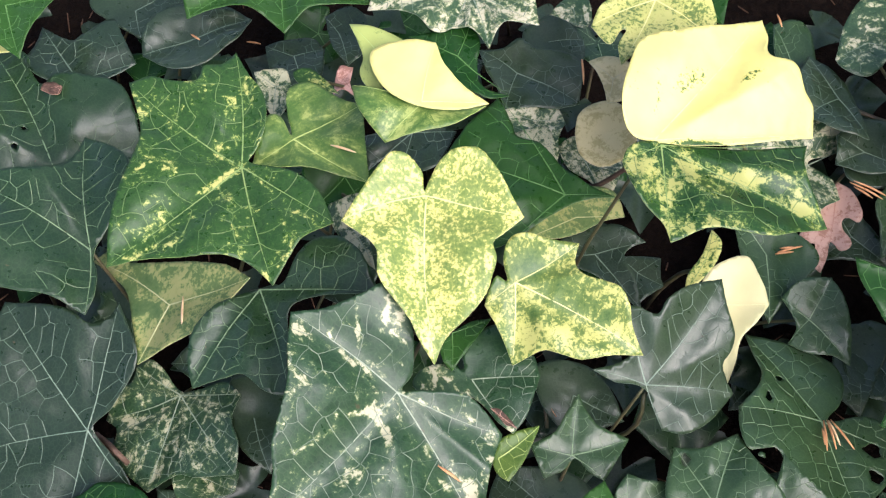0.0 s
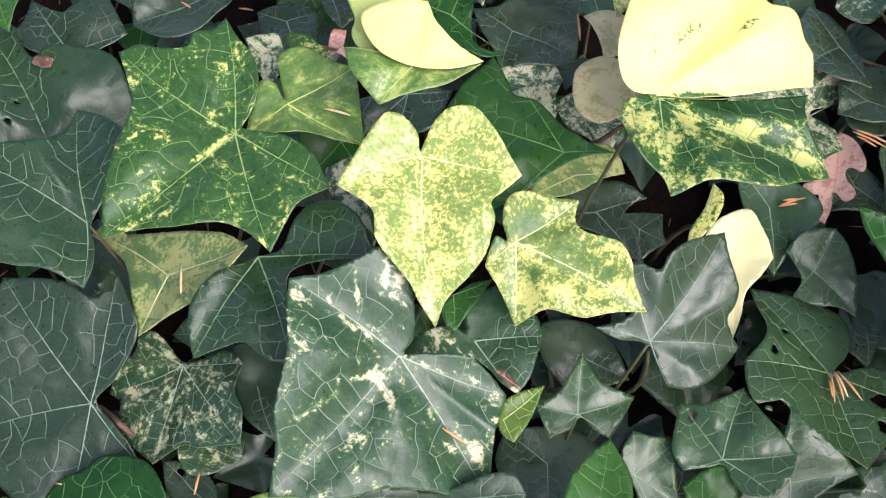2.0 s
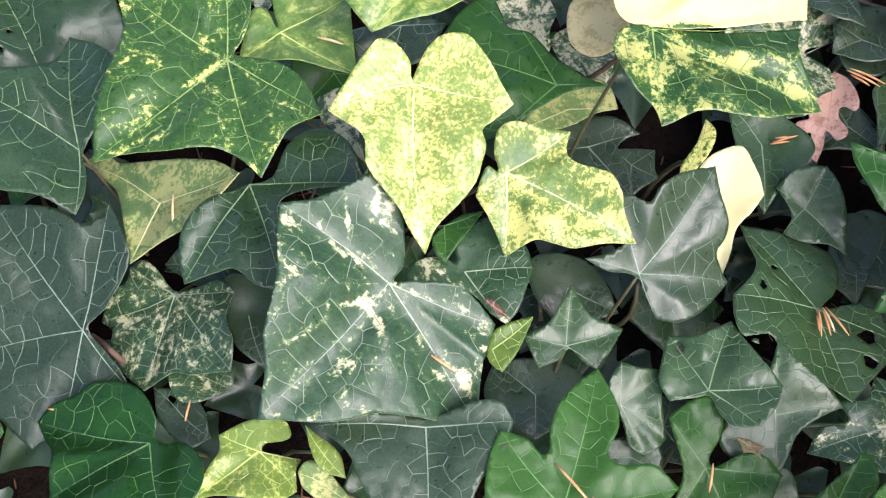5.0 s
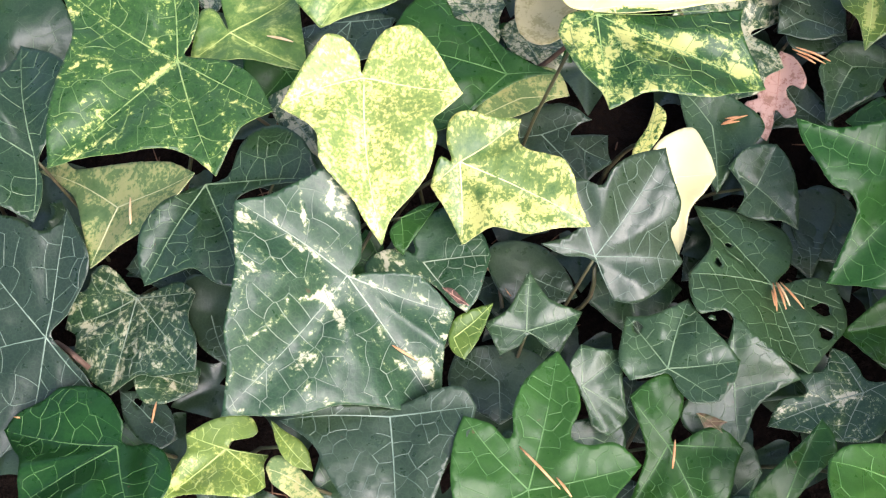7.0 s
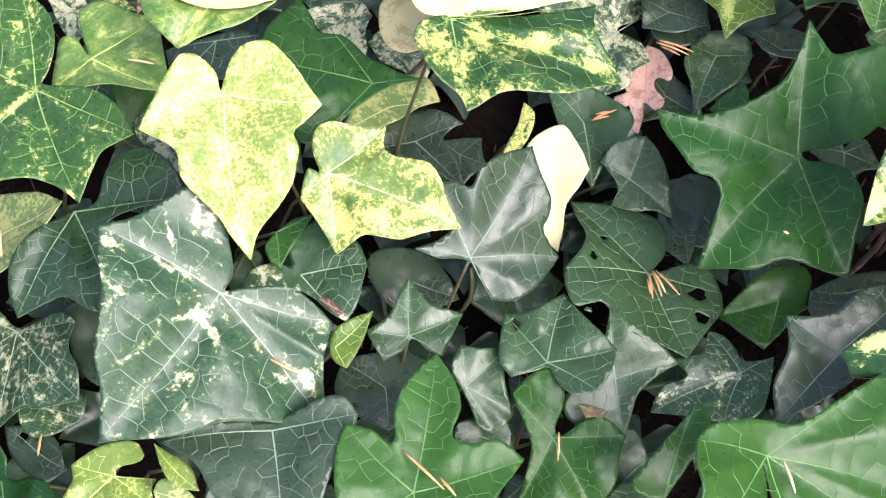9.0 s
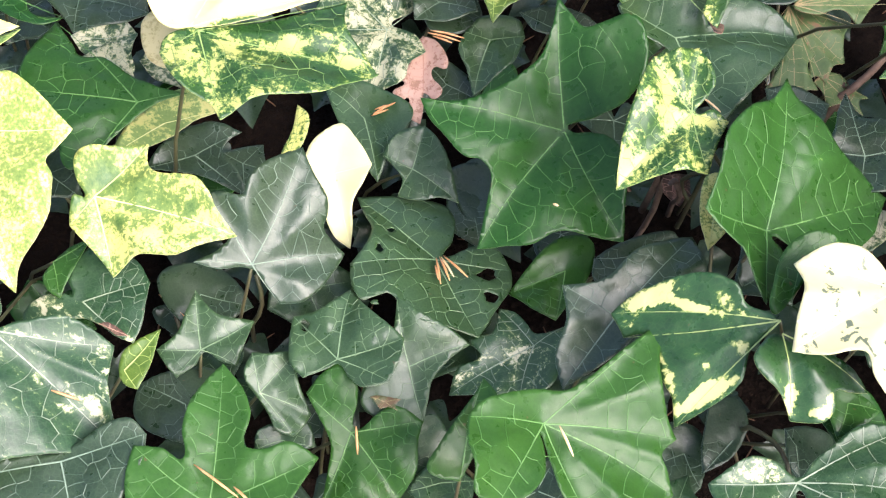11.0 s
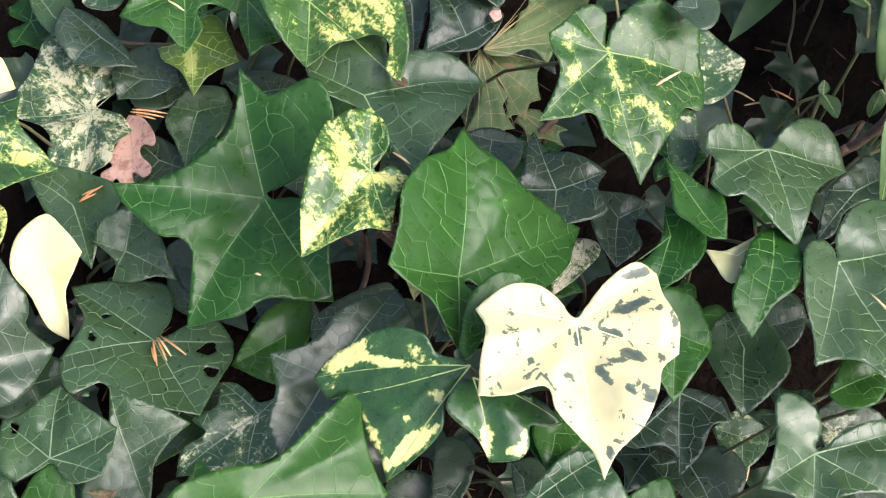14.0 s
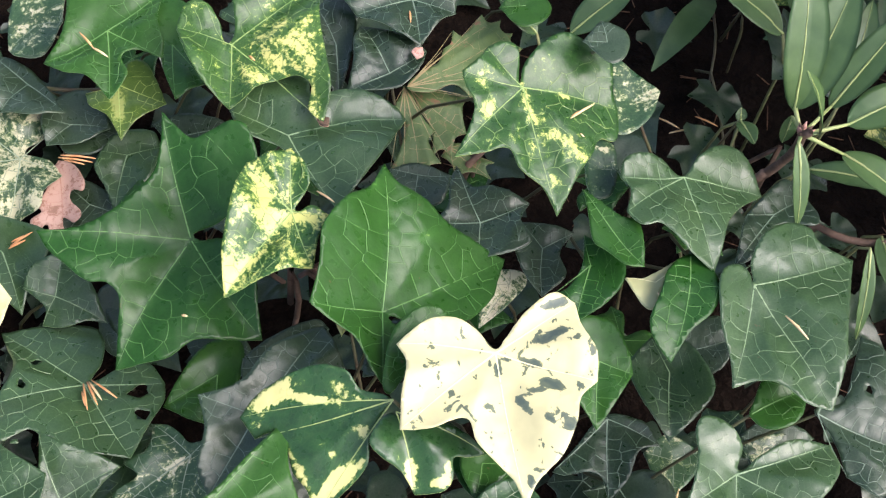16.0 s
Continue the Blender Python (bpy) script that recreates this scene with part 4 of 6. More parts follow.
ivy_leaf("green", (0.0539, 0.0648, 0.1000), (0.00, 0.00, 0.06),
         [(128, 42.8, 1), (116, 32.1), (106, 23.5), (97, 34.9), (88, 47.1), (80, 56.5), (73, 65.8, 1), (62, 54.5), (53, 44.0), (46, 29.9), (31, 33.7), (24, 44.2), (9, 52.1, 1), (-2, 41.8), (-18, 33.7), (-44, 23.5), (-92, 23.6, 1), (-141, 22.4), (-159, 34.5, 1), (-190, 34.4), (-214, 38.0)], cream=.2, tone=0.9)
ivy_leaf("mid", (0.0855, 0.1162, 0.0750), (0.00, 0.22, 0.06),
         [(87, 19.1, 1), (60, 18.4), (34, 28.2, 1), (14, 20.2), (-16, 20.6), (-35, 26.2, 1), (-50, 26.0), (-65, 25.6, 1), (-79, 19.2), (-82, 9.7), (-140, 2.3), (-240, 10.5)], tone=0.9)
ivy_leaf("mid", (0.0904, 0.0944, 0.0600), (0.00, 0.22, 0.06),
         [(140, 12.0), (25, 14.2), (-25, 16.7, 1), (-59, 7.7), (-173, 14.5, 1)])
ivy_leaf("mid", (0.1252, 0.1196, 0.0848), (0.14, -0.16, 0.03),
         [(66, 39.0, 1), (53, 31.0), (32, 28.1), (1, 33.4, 1), (-21, 29.8), (-42, 27.8, 1), (-67, 20.3), (-76, 11.8), (-88, 2.6), (-153, 7.0), (-167, 18.6, 1), (-191, 22.9), (-222, 26.2), (-242, 32.7, 1), (-261, 27.1), (-278, 29.9)], holes=[(-11.0, 22.3, 2.1, 2.7)], cream=0.14,
         marks=[(-12.4, 10.9, 8.1, 4.8, 27, 0.28), (4.9, 25.2, 5.4, 2.2, -70, 0.15)], tone=0.9)
ivy_leaf("mid", (0.1587, 0.1112, 0.0700), (0.00, 0.25, 0.06),
         [(85, 33.5, 1), (67, 26.7), (39, 25.9), (5, 32.5, 1), (-4, 21.3), (-43, 13.3), (-79, 20.3), (-90, 27.5, 1), (-122, 28.3), (-154, 30.3), (-176, 22.2), (-247, 14.4)], tone=0.9)
ivy_leaf("green", (0.1230, 0.0863, 0.0720), (0.00, 0.22, 0.06),
         [(125, 28.1, 1), (102, 29.6), (83, 31.5), (69, 23.3), (62, 13.3), (67, 4.3), (4, 3.7), (18, 15.2), (13, 24.3), (-7, 35.0, 1), (-23, 32.3), (-45, 36.0), (-69, 38.4, 1), (-97, 36.2), (-128, 36.4, 1), (-136, 21.5), (-167, 11.0), (-218, 16.6)], tone=0.9)
ivy_leaf("green", (0.1680, 0.0538, 0.0900), (0.00, 0.22, 0.06),
         [(60, 39.9, 1), (47, 33.9), (38, 28.8), (36, 16.7), (-4, 3.7), (-116, 7.8, 1), (-183, 16.6), (-228, 13.6), (-271, 17.9), (-295, 30.7)], tone=0.9)
ivy_leaf("mid", (0.1641, 0.0705, 0.0500), (0.00, 0.22, 0.06),
         [(112, 18.4), (84, 17.6), (28, 7.8, 1), (-106, 8.2), (-141, 26.7, 1), (-194, 12.7)])
ivy_leaf("mid", (0.1589, 0.0538, 0.0600), (0.00, 0.00, 0.06),
         [(179, 16.9, 1), (125, 10.6), (40, 9.8), (-12, 16.4, 1), (-51, 16.5), (-132, 12.3)])
ivy_leaf("green", (0.2006, 0.0523, 0.1375), (-0.36, 0.19, 0.19),
         [(-132, 4.5), (-106, 12.5), (-110, 24.9), (-125, 37.2), (-136, 44.1, 1), (-148, 46.7), (-159, 39.2), (-176, 36.5), (-191, 33.7, 1), (-204, 28.5), (-227, 18.3), (-273, 13.3), (-325, 19.4), (-333, 49.3), (-335, 84.8, 1), (-340, 68.4), (-350, 58.5), (-368, 56.5), (-378, 61.1, 1), (-386, 54.3), (-392, 58.0), (-400, 64.3, 1), (-413, 56.5), (-430, 46.1), (-440, 39.4, 1), (-452, 32.1), (-458, 17.3)], tone=0.9)
ivy_leaf("fleck", (0.2240, 0.1083, 0.0589), (-0.01, 0.00, 0.05),
         [(114, 26.5, 1), (102, 20.8), (92, 13.1), (59, 6.2), (16, 18.1, 1), (-59, 16.9), (-91, 24.2), (-123, 28.3, 1), (-149, 36.7), (-165, 50.5, 1), (-178, 41.0), (-183, 28.3), (-200, 33.3), (-211, 22.4)], cream=.3)
ivy_leaf("dark", (0.2578, 0.1006, 0.0998), (0.00, 0.00, 0.05),
         [(137, 29.3, 1), (108, 18.5), (79, 19.9), (57, 33.1), (39, 47.5), (30, 58.1, 1), (17, 52.7), (4, 49.8, 1), (13, 35.4), (3, 17.5), (-74, 13.6), (-127, 27.6), (-143, 44.9, 1), (-162, 36.7), (-188, 25.0)], tone=0.9)
ivy_leaf("green", (0.2533, 0.1443, 0.0550), (0.00, 0.00, 0.06),
         [(-174, 32.2, 1), (-194, 21.1), (-267, 16.6), (-314, 20.8), (-337, 19.9), (-391, 12.7), (-478, 27.4, 1), (-501, 27.9), (-522, 29.7)], tone=1.0)
ivy_leaf("dark", (0.2862, 0.1416, 0.0600), (0.00, 0.00, 0.06),
         [(171, 18.4, 1), (92, 8.2), (15, 28.9), (1, 31.7, 1), (-9, 12.0), (-131, 16.4), (-157, 24.3)])
ivy_leaf("green", (0.2660, 0.2030, 0.0980), (0.15, 0.40, 0.25),
         [(41, 2.8), (-5, 15.5), (-1, 29.7), (11, 42.3), (23, 49.6), (35, 55.0), (43, 53.2), (54, 45.2), (64, 42.1), (72, 47.4), (80, 57.2, 1), (84, 45.8), (97, 33.6), (122, 30.9), (145, 39.4), (156, 54.9), (158, 74.5, 1), (166, 69.8), (174, 63.5), (186, 56.3), (191, 49.0), (200, 47.7), (210, 58.4), (218, 76.2, 1), (226, 69.8), (237, 64.6), (249, 55.1), (266, 57.5), (281, 64.0, 1), (291, 48.7), (308, 37.5), (321, 25.7), (329, 13.1), (327, 4.5)], tone=0.35)
ivy_leaf("mixed", (0.3070, 0.1674, 0.1590), (-0.10, 0.26, 0.10),
         [(111, 30.0, 1), (92, 27.7), (66, 30.5, 1), (50, 23.2), (33, 15.8), (30, 7.6), (-4, 2.0), (-3, 10.0), (-25, 17.9, 1), (-72, 18.7), (-95, 30.3, 1), (-116, 30.6), (-138, 39.9), (-150, 52.7, 1), (-169, 38.9), (-198, 28.7), (-228, 27.4)], cream=0.43,
         marks=[(-9.7, 10.7, 10.5, 3.7, -108, 0.30), (-22.2, 4.5, 8.2, 2.0, -122, 0.15), (-6.3, -1.0, 11.9, 2.2, -19, 0.25), (5.0, -4.9, 6.6, 3.3, -31, 0.35), (-39.9, -18.1, 7.1, 2.4, -131, 0.35), (-28.1, -16.1, 9.7, 1.5, 18, 0.25), (-10.6, -14.2, 7.9, 1.4, -84, 0.15), (4.0, 16.1, 6.7, 5.2, -18, -0.20), (-24.8, -1.7, 5.2, 3.2, -15, -0.25), (7.8, 8.1, 6.6, 3.2, -114, -0.20), (-22.4, -22.0, 5.2, 3.8, -17, -0.12), (-4.2, -19.2, 5.3, 5.6, -19, -0.12)])
ivy_leaf("mottle", (0.3246, 0.1410, 0.1000), (0.00, 0.00, 0.06),
         [(91, 15.8), (65, 18.6), (41, 14.7, 1), (-73, 11.2), (-119, 22.6, 1), (-158, 10.7)], cream=.5, tone=1.0)
ivy_leaf("green", (0.3297, 0.1121, 0.1334), (-0.58, 0.31, 0.22),
         [(-60, 3.6), (-70, 12.4), (-103, 25.8), (-117, 41.2, 1), (-126, 35.0), (-148, 25.3), (-180, 30.1), (-193, 36.2, 1), (-223, 32.7), (-249, 40.9), (-273, 49.3), (-288, 56.7), (-296, 73.0, 1), (-302, 66.0), (-318, 63.1), (-329, 61.3), (-340, 67.7), (-352, 81.4, 1), (-359, 70.3), (-368, 61.0), (-384, 42.5), (-395, 30.5), (-400, 12.3)], cream=0.15,
         marks=[(37.5, 26.9, 7.7, 2.5, 9, 0.30), (20.4, 55.2, 6.6, 3.2, -2, 0.24)])
ivy_leaf("green", (0.3316, 0.0892, 0.1500), (0.00, 0.00, 0.06),
         [(-138, 30.0), (-159, 17.5), (-227, 8.5), (-300, 13.3), (-327, 19.1), (-349, 22.3, 1), (-370, 14.5), (-446, 7.7), (-486, 20.4, 1)], stalk=False)
ivy_leaf("bold", (0.3101, 0.0644, 0.1542), (0.53, 0.34, -0.02),
         [(154, 69.1, 1), (148, 62.5), (139, 49.6), (129, 36.7), (124, 24.1), (135, 15.7), (126, 2.0), (202, 7.0), (207, 16.1), (221, 27.1), (214, 40.4), (207, 55.3, 1), (196, 50.3), (185, 51.3), (172, 49.4), (163, 53.8), (163, 62.5, 1)], cream=0.20,
         marks=[(-47.8, 29.2, 12.3, 4.4, -9, 0.50), (-29.9, 17.2, 15.0, 1.8, -39, 0.45), (-19.5, 17.3, 5.5, 2.6, -41, 0.42), (-10.7, 6.6, 9.7, 1.5, -35, 0.42), (-48.8, 4.2, 5.2, 2.0, -100, 0.50), (-48.1, -7.6, 8.1, 3.4, -94, 0.50), (-34.6, -17.0, 12.9, 4.4, 11, 0.80), (-16.2, -5.1, 3.6, 2.9, 2, 0.50), (-33.2, -5.9, 2.4, 1.1, -27, 0.32), (-56.2, 20.8, 5.0, 2.3, -28, 0.22)])
ivy_leaf("bold", (0.3090, 0.0591, 0.1530), (0.02, 0.33, 0.01),
         [(-155, 19.2), (-170, 10.8), (-190, 2.9), (-61, 7.9), (-39, 22.6), (-41, 33.8), (-47, 44.6, 1), (-57, 37.5), (-64, 32.6), (-74, 38.3), (-84, 40.2), (-102, 36.0, 1), (-111, 26.3), (-133, 22.2)], stalk=False, cream=0.18,
         marks=[(-5.7, -26.9, 6.6, 3.3, -123, 0.50), (3.4, -35.9, 6.4, 2.3, -20, 0.50), (10.0, -31.8, 4.8, 2.0, -123, 0.45), (-12.1, -6.0, 2.8, 2.0, -79, 0.15), (23.2, -28.5, 5.2, 2.4, -20, 0.24)])
ivy_leaf("cream", (0.3591, 0.0611, 0.1660), (0.01, -0.02, 0.03),
         [(71, 1.9), (102, 12.7), (114, 24.1), (129, 34.3), (149, 45.0, 1), (161, 41.1), (180, 48.0), (194, 57.3, 1), (204, 47.9), (219, 36.4), (229, 44.6), (242, 52.4), (249, 59.4), (252, 70.9, 1), (258, 61.6), (272, 55.2), (289, 47.2), (302, 42.5), (317, 47.0, 1), (333, 45.4), (351, 41.8), (368, 46.6, 1), (380, 42.0), (388, 25.0), (391, 9.1)], cream=0.74,
         marks=[(13.9, 11.2, 11.1, 2.3, 18, -0.60), (36.2, 9.9, 8.0, 2.2, -6, -0.60), (23.2, -3.6, 6.2, 2.7, -13, -0.60), (31.6, -4.0, 5.2, 2.1, -11, -0.60), (35.2, -10.1, 3.6, 1.6, -22, -0.60), (12.7, -11.6, 4.9, 1.9, -44, -0.60), (2.1, -4.5, 2.4, 1.4, -44, -0.60), (-3.2, -7.6, 4.9, 1.2, -122, -0.60), (-4.9, -3.3, 2.2, 1.0, -127, -0.60), (14.4, -25.2, 6.2, 3.8, -49, -0.55), (7.3, -25.2, 3.5, 1.6, -22, -0.50), (-2.1, -27.1, 5.3, 1.9, -83, -0.60), (26.0, -29.8, 2.0, 1.3, -89, -0.60), (39.0, -19.2, 2.2, 1.8, -119, -0.60), (4.5, -38.1, 3.3, 1.3, -72, -0.60), (10.0, -45.8, 2.8, 1.6, -43, -0.60), (-15.0, -58.8, 3.9, 1.5, -109, -0.60), (-27.4, -9.0, 2.2, 2.1, -21, -0.50), (-15.9, -21.8, 2.2, 1.3, -21, -0.50), (10.9, -39.3, 2.5, 2.1, -22, -0.35), (-41.0, -14.1, 10.1, 2.0, -6, -0.25)])
ivy_leaf("green", (0.4130, 0.0445, 0.1350), (0.00, 0.00, 0.06),
         [(113, 21.1), (81, 23.4), (44, 20.1), (-4, 15.4), (-46, 17.5, 1), (-99, 21.3), (-122, 34.0, 1), (-140, 25.8), (-166, 23.6)])
ivy_leaf("green", (0.3460, 0.0259, 0.1000), (0.00, 0.00, 0.06),
         [(121, 19.7), (40, 15.2), (-17, 16.9), (-57, 21.8, 1), (-128, 17.2, 1), (-194, 14.4)])
ivy_leaf("green", (0.4334, 0.0891, 0.1400), (0.00, 0.00, 0.06),
         [(70, 16.9, 1), (41, 13.4), (-4, 16.8), (-58, 17.9), (-103, 22.5), (-134, 32.2, 1), (-167, 24.9, 1), (-161, 17.8), (-203, 4.4)])
ivy_leaf("green", (0.4464, 0.0956, 0.1550), (0.00, 0.00, 0.06),
         [(93, 27.5, 1), (77, 14.0), (32, 9.1), (-6, 13.9), (-81, 23.6, 1), (-106, 19.8), (-135, 12.6), (-173, 12.7), (-241, 14.9)], stalk=False)
ivy_leaf("green", (0.4774, 0.0690, 0.1500), (0.00, 0.00, 0.06),
         [(30, 1.8), (-65, 12.5), (-88, 22.9), (-108, 32.9), (-125, 42.4), (-133, 60.1, 1), (-146, 52.5), (-152, 45.3), (-158, 28.6), (-173, 15.9)])
ivy_leaf("under", (0.4562, 0.0659, 0.1450), (0.00, 0.00, 0.06),
         [(146, 15.3, 1), (133, 6.0), (18, 17.6), (12, 26.2, 1), (12, 9.8), (-103, 6.4), (-133, 17.0), (-177, 14.1)], stalk=False)
ivy_leaf("mid", (0.4988, 0.1084, 0.1509), (-0.24, 0.08, 0.05),
         [(164, 37.0, 1), (150, 34.2), (137, 26.4), (123, 14.4), (136, 1.3), (28, 16.1), (16, 32.2), (3, 41.2), (-27, 47.0, 1), (-52, 32.8), (-80, 32.5), (-97, 42.5), (-107, 54.6, 1), (-122, 46.6), (-134, 40.7), (-147, 38.8), (-156, 45.2), (-169, 44.1, 1), (-183, 34.9)], tone=1.0)
ivy_leaf("mid", (0.4976, 0.0420, 0.1513), (-0.09, -0.12, 0.07),
         [(158, 20.2), (130, 17.1), (97, 12.8), (77, 7.4), (75, 1.6), (62, 14.4), (45, 30.5), (31, 42.5), (18, 48.1), (7, 46.1), (-9, 58.7, 1), (-32, 47.6), (-56, 47.4), (-76, 56.2), (-93, 70.6, 1), (-103, 63.4), (-113, 53.2), (-125, 51.9), (-136, 58.3, 1), (-142, 43.9), (-156, 34.2), (-175, 25.4)], tone=1.0)
ivy_leaf("dark", (0.5573, 0.0825, 0.1100), (0.00, 0.00, 0.06),
         [(158, 16.7, 1), (70, 13.8), (40, 23.0), (1, 23.3, 1), (-43, 23.6), (-77, 8.3), (-148, 17.4), (-148, 34.3), (-156, 43.4, 1), (-177, 24.7)])
ivy_leaf("mid", (0.4457, -0.0315, 0.1298), (-0.07, -0.01, 0.09),
         [(109, 28.0), (95, 30.2), (78, 25.7), (62, 19.1), (45, 11.5), (26, 2.7), (10, 14.0), (3, 33.8), (-9, 52.8, 1), (-23, 49.9), (-37, 43.0), (-56, 36.2, 1), (-79, 24.2), (-129, 26.8, 1), (-158, 28.3), (-174, 35.6, 1), (-197, 23.7), (-233, 22.1)], tone=1.0)
ivy_leaf("dark", (0.5057, -0.0232, 0.1200), (0.00, 0.00, 0.06),
         [(90, 2.5), (-2, 14.7), (20, 34.1), (27, 55.3, 1), (15, 55.5), (-15, 46.9), (-50, 49.7, 1), (-87, 48.4), (-101, 33.7, 1), (-96, 17.9), (-93, 5.5)], holes=[(30.5, -1.7, 1.8, 2.1)])
ivy_leaf("green", (0.4696, -0.0098, 0.1300), (0.00, 0.00, 0.06),
         [(176, 1.7, 1), (44, 13.0), (40, 20.2), (25, 26.9), (9, 26.5), (-3, 31.5, 1), (-25, 25.2), (-45, 19.5), (-68, 13.0), (-92, 7.6)], cream=.12)
ivy_leaf("mid", (0.4651, 0.0341, 0.0850), (0.00, 0.00, 0.06),
         [(90, 20.8, 1), (33, 18.4), (-6, 18.6), (-50, 24.2), (-94, 27.4), (-124, 38.9, 1), (-145, 29.3), (-173, 24.3), (-212, 23.3)])
ivy_leaf("dark", (0.4220, 0.0270, 0.0829), (0.00, 0.00, 0.05),
         [(97, 2.5), (-11, 7.9), (-37, 20.8), (-56, 29.6, 1), (-77, 22.9), (-104, 33.4), (-120, 43.0, 1), (-130, 30.7), (-156, 39.1), (-164, 41.4, 1), (-166, 23.4), (-184, 8.5)])
ivy_leaf("fleck", (0.4597, -0.0018, 0.0400), (0.00, 0.00, 0.06),
         [(138, 16.5, 1), (71, 14.4), (-10, 17.1, 1), (-61, 14.2), (-124, 21.0, 1), (-160, 16.0)], cream=.3)
ivy_leaf("fleck", (0.5026, -0.0238, 0.0500), (0.00, 0.00, 0.06),
         [(128, 13.7, 1), (43, 13.6), (1, 27.3, 1), (-50, 16.1), (-143, 10.9, 1)], cream=.4)
ivy_leaf("mixed", (0.4299, 0.1701, 0.1883), (-0.18, 0.33, 0.06),
         [(107, 2.2), (63, 9.7), (43, 21.1), (33, 32.5), (24, 40.1), (10, 46.7), (-1, 51.8), (-17, 48.5), (-27, 51.0, 1), (-47, 51.8), (-54, 44.2), (-67, 45.5), (-81, 48.5), (-101, 63.0, 1), (-106, 49.7), (-120, 42.8), (-130, 34.9), (-144, 41.4), (-157, 52.8, 1), (-163, 37.9), (-177, 28.4), (-194, 29.7), (-209, 30.8, 1), (-230, 23.9), (-248, 24.3, 1), (-269, 22.2), (-287, 17.6), (-279, 6.7)], cream=0.20,
         marks=[(-19.0, 8.1, 4.8, 3.4, -10, 0.32), (-22.3, -5.1, 6.0, 4.0, -11, 0.42), (-0.8, -4.5, 8.9, 2.8, -107, 0.38), (-2.7, -17.7, 10.4, 3.3, -83, 0.18), (-18.3, -22.7, 3.0, 2.8, -13, 0.22), (20.8, -10.5, 5.3, 2.6, -57, 0.32), (5.8, -29.9, 8.2, 3.8, -40, 0.38), (9.9, -41.1, 4.9, 4.6, -15, 0.32), (-8.7, -29.2, 5.1, 2.6, -83, 0.22), (-6.4, -46.9, 4.1, 2.3, -83, 0.28), (17.2, -24.1, 6.1, 1.7, -15, 0.18)])
ivy_leaf("fleck", (0.4991, 0.1592, 0.1500), (0.00, 0.00, 0.06),
         [(84, 29.0), (75, 22.7), (47, 14.6), (-6, 15.7, 1), (-80, 13.3), (-130, 22.8), (-148, 24.5), (-201, 11.0)], cream=.36)
ivy_leaf("fleck", (0.4674, 0.1344, 0.1400), (0.00, 0.00, 0.06),
         [(91, 14.5), (43, 16.1), (-26, 8.3, 1), (-106, 16.4), (-141, 17.7)], cream=.3)
ivy_leaf("dark", (0.4993, 0.1394, 0.1100), (0.00, 0.00, 0.06),
         [(85, 22.2), (40, 19.6), (-6, 10.5), (-138, 12.2, 1), (-220, 11.4)])
ivy_leaf("mid", (0.3339, 0.2318, 0.1150), (-0.05, -0.05, 0.04),
         [(128, 35.4, 1), (108, 35.8), (81, 35.8), (61, 39.8), (47, 33.4), (32, 24.6), (21, 34.6), (9, 48.0), (-6, 61.4), (-13, 65.2, 1), (-32, 54.5), (-50, 49.5), (-85, 54.2, 1), (-90, 35.9), (-132, 9.9), (-201, 23.8)], holes=[(19.7, 5.4, 1.6, 3.6)], tone=1.0)
ivy_leaf("dark", (0.4075, 0.2553, 0.1000), (0.00, 0.00, 0.06),
         [(92, 34.9, 1), (71, 26.6), (41, 25.2), (9, 26.0, 1), (-13, 18.3), (-83, 11.7), (-130, 13.5), (-175, 28.8, 1), (-221, 21.8), (-248, 28.6)])
ivy_leaf("dark", (0.4069, 0.1463, 0.1063), (0.00, -0.00, 0.05),
         [(84, 35.5, 1), (75, 20.4), (45, 21.5), (-3, 29.4, 1), (-26, 21.2), (-50, 29.0), (-79, 23.4), (-119, 21.4, 1), (-167, 20.3), (-203, 29.0, 1), (-228, 19.6), (-258, 26.6)])
ivy_leaf("dark", (0.4349, 0.1231, 0.0950), (0.00, 0.00, 0.06),
         [(100, 20.1, 1), (48, 14.1), (3, 21.0, 1), (-47, 9.6), (-83, 20.4), (-120, 28.4, 1), (-147, 20.7), (-203, 15.8)])
ivy_leaf("fleck", (0.4076, 0.1135, 0.0800), (0.00, 0.00, 0.06),
         [(90, 16.4, 1), (12, 16.4), (-95, 7.3), (-151, 24.3, 1), (-188, 13.3)], cream=.5)
ivy_leaf("dark", (0.3989, 0.1986, 0.0800), (0.00, 0.00, 0.06),
         [(145, 16.3, 1), (63, 7.2), (-26, 19.2, 1), (-82, 22.2), (-125, 23.0, 1), (-163, 17.8)])
ivy_leaf("green", (0.2720, 0.3359, 0.1100), (0.00, 0.00, 0.06),
         [(-171, 39.0, 1), (-195, 23.9), (-239, 27.1), (-247, 39.3), (-296, 35.7), (-340, 40.9, 1), (-373, 27.9), (-396, 31.7), (-412, 34.5, 1), (-421, 20.0), (-448, 19.8), (-451, 31.9), (-470, 41.7, 1), (-492, 31.3), (-511, 35.6)], tone=0.9)
ivy_leaf("lime", (0.2694, 0.3287, 0.0690), (0.00, 0.00, 0.06),
         [(177, 2.6), (177, 19.1, 1), (206, 21.7), (235, 22.7), (252, 37.3, 1), (270, 28.7), (312, 31.0, 1), (345, 21.8), (381, 20.5), (406, 14.2), (391, 3.7)], cream=0.30,
         marks=[(-4.1, -12.4, 15.1, 4.1, -114, 0.35)])
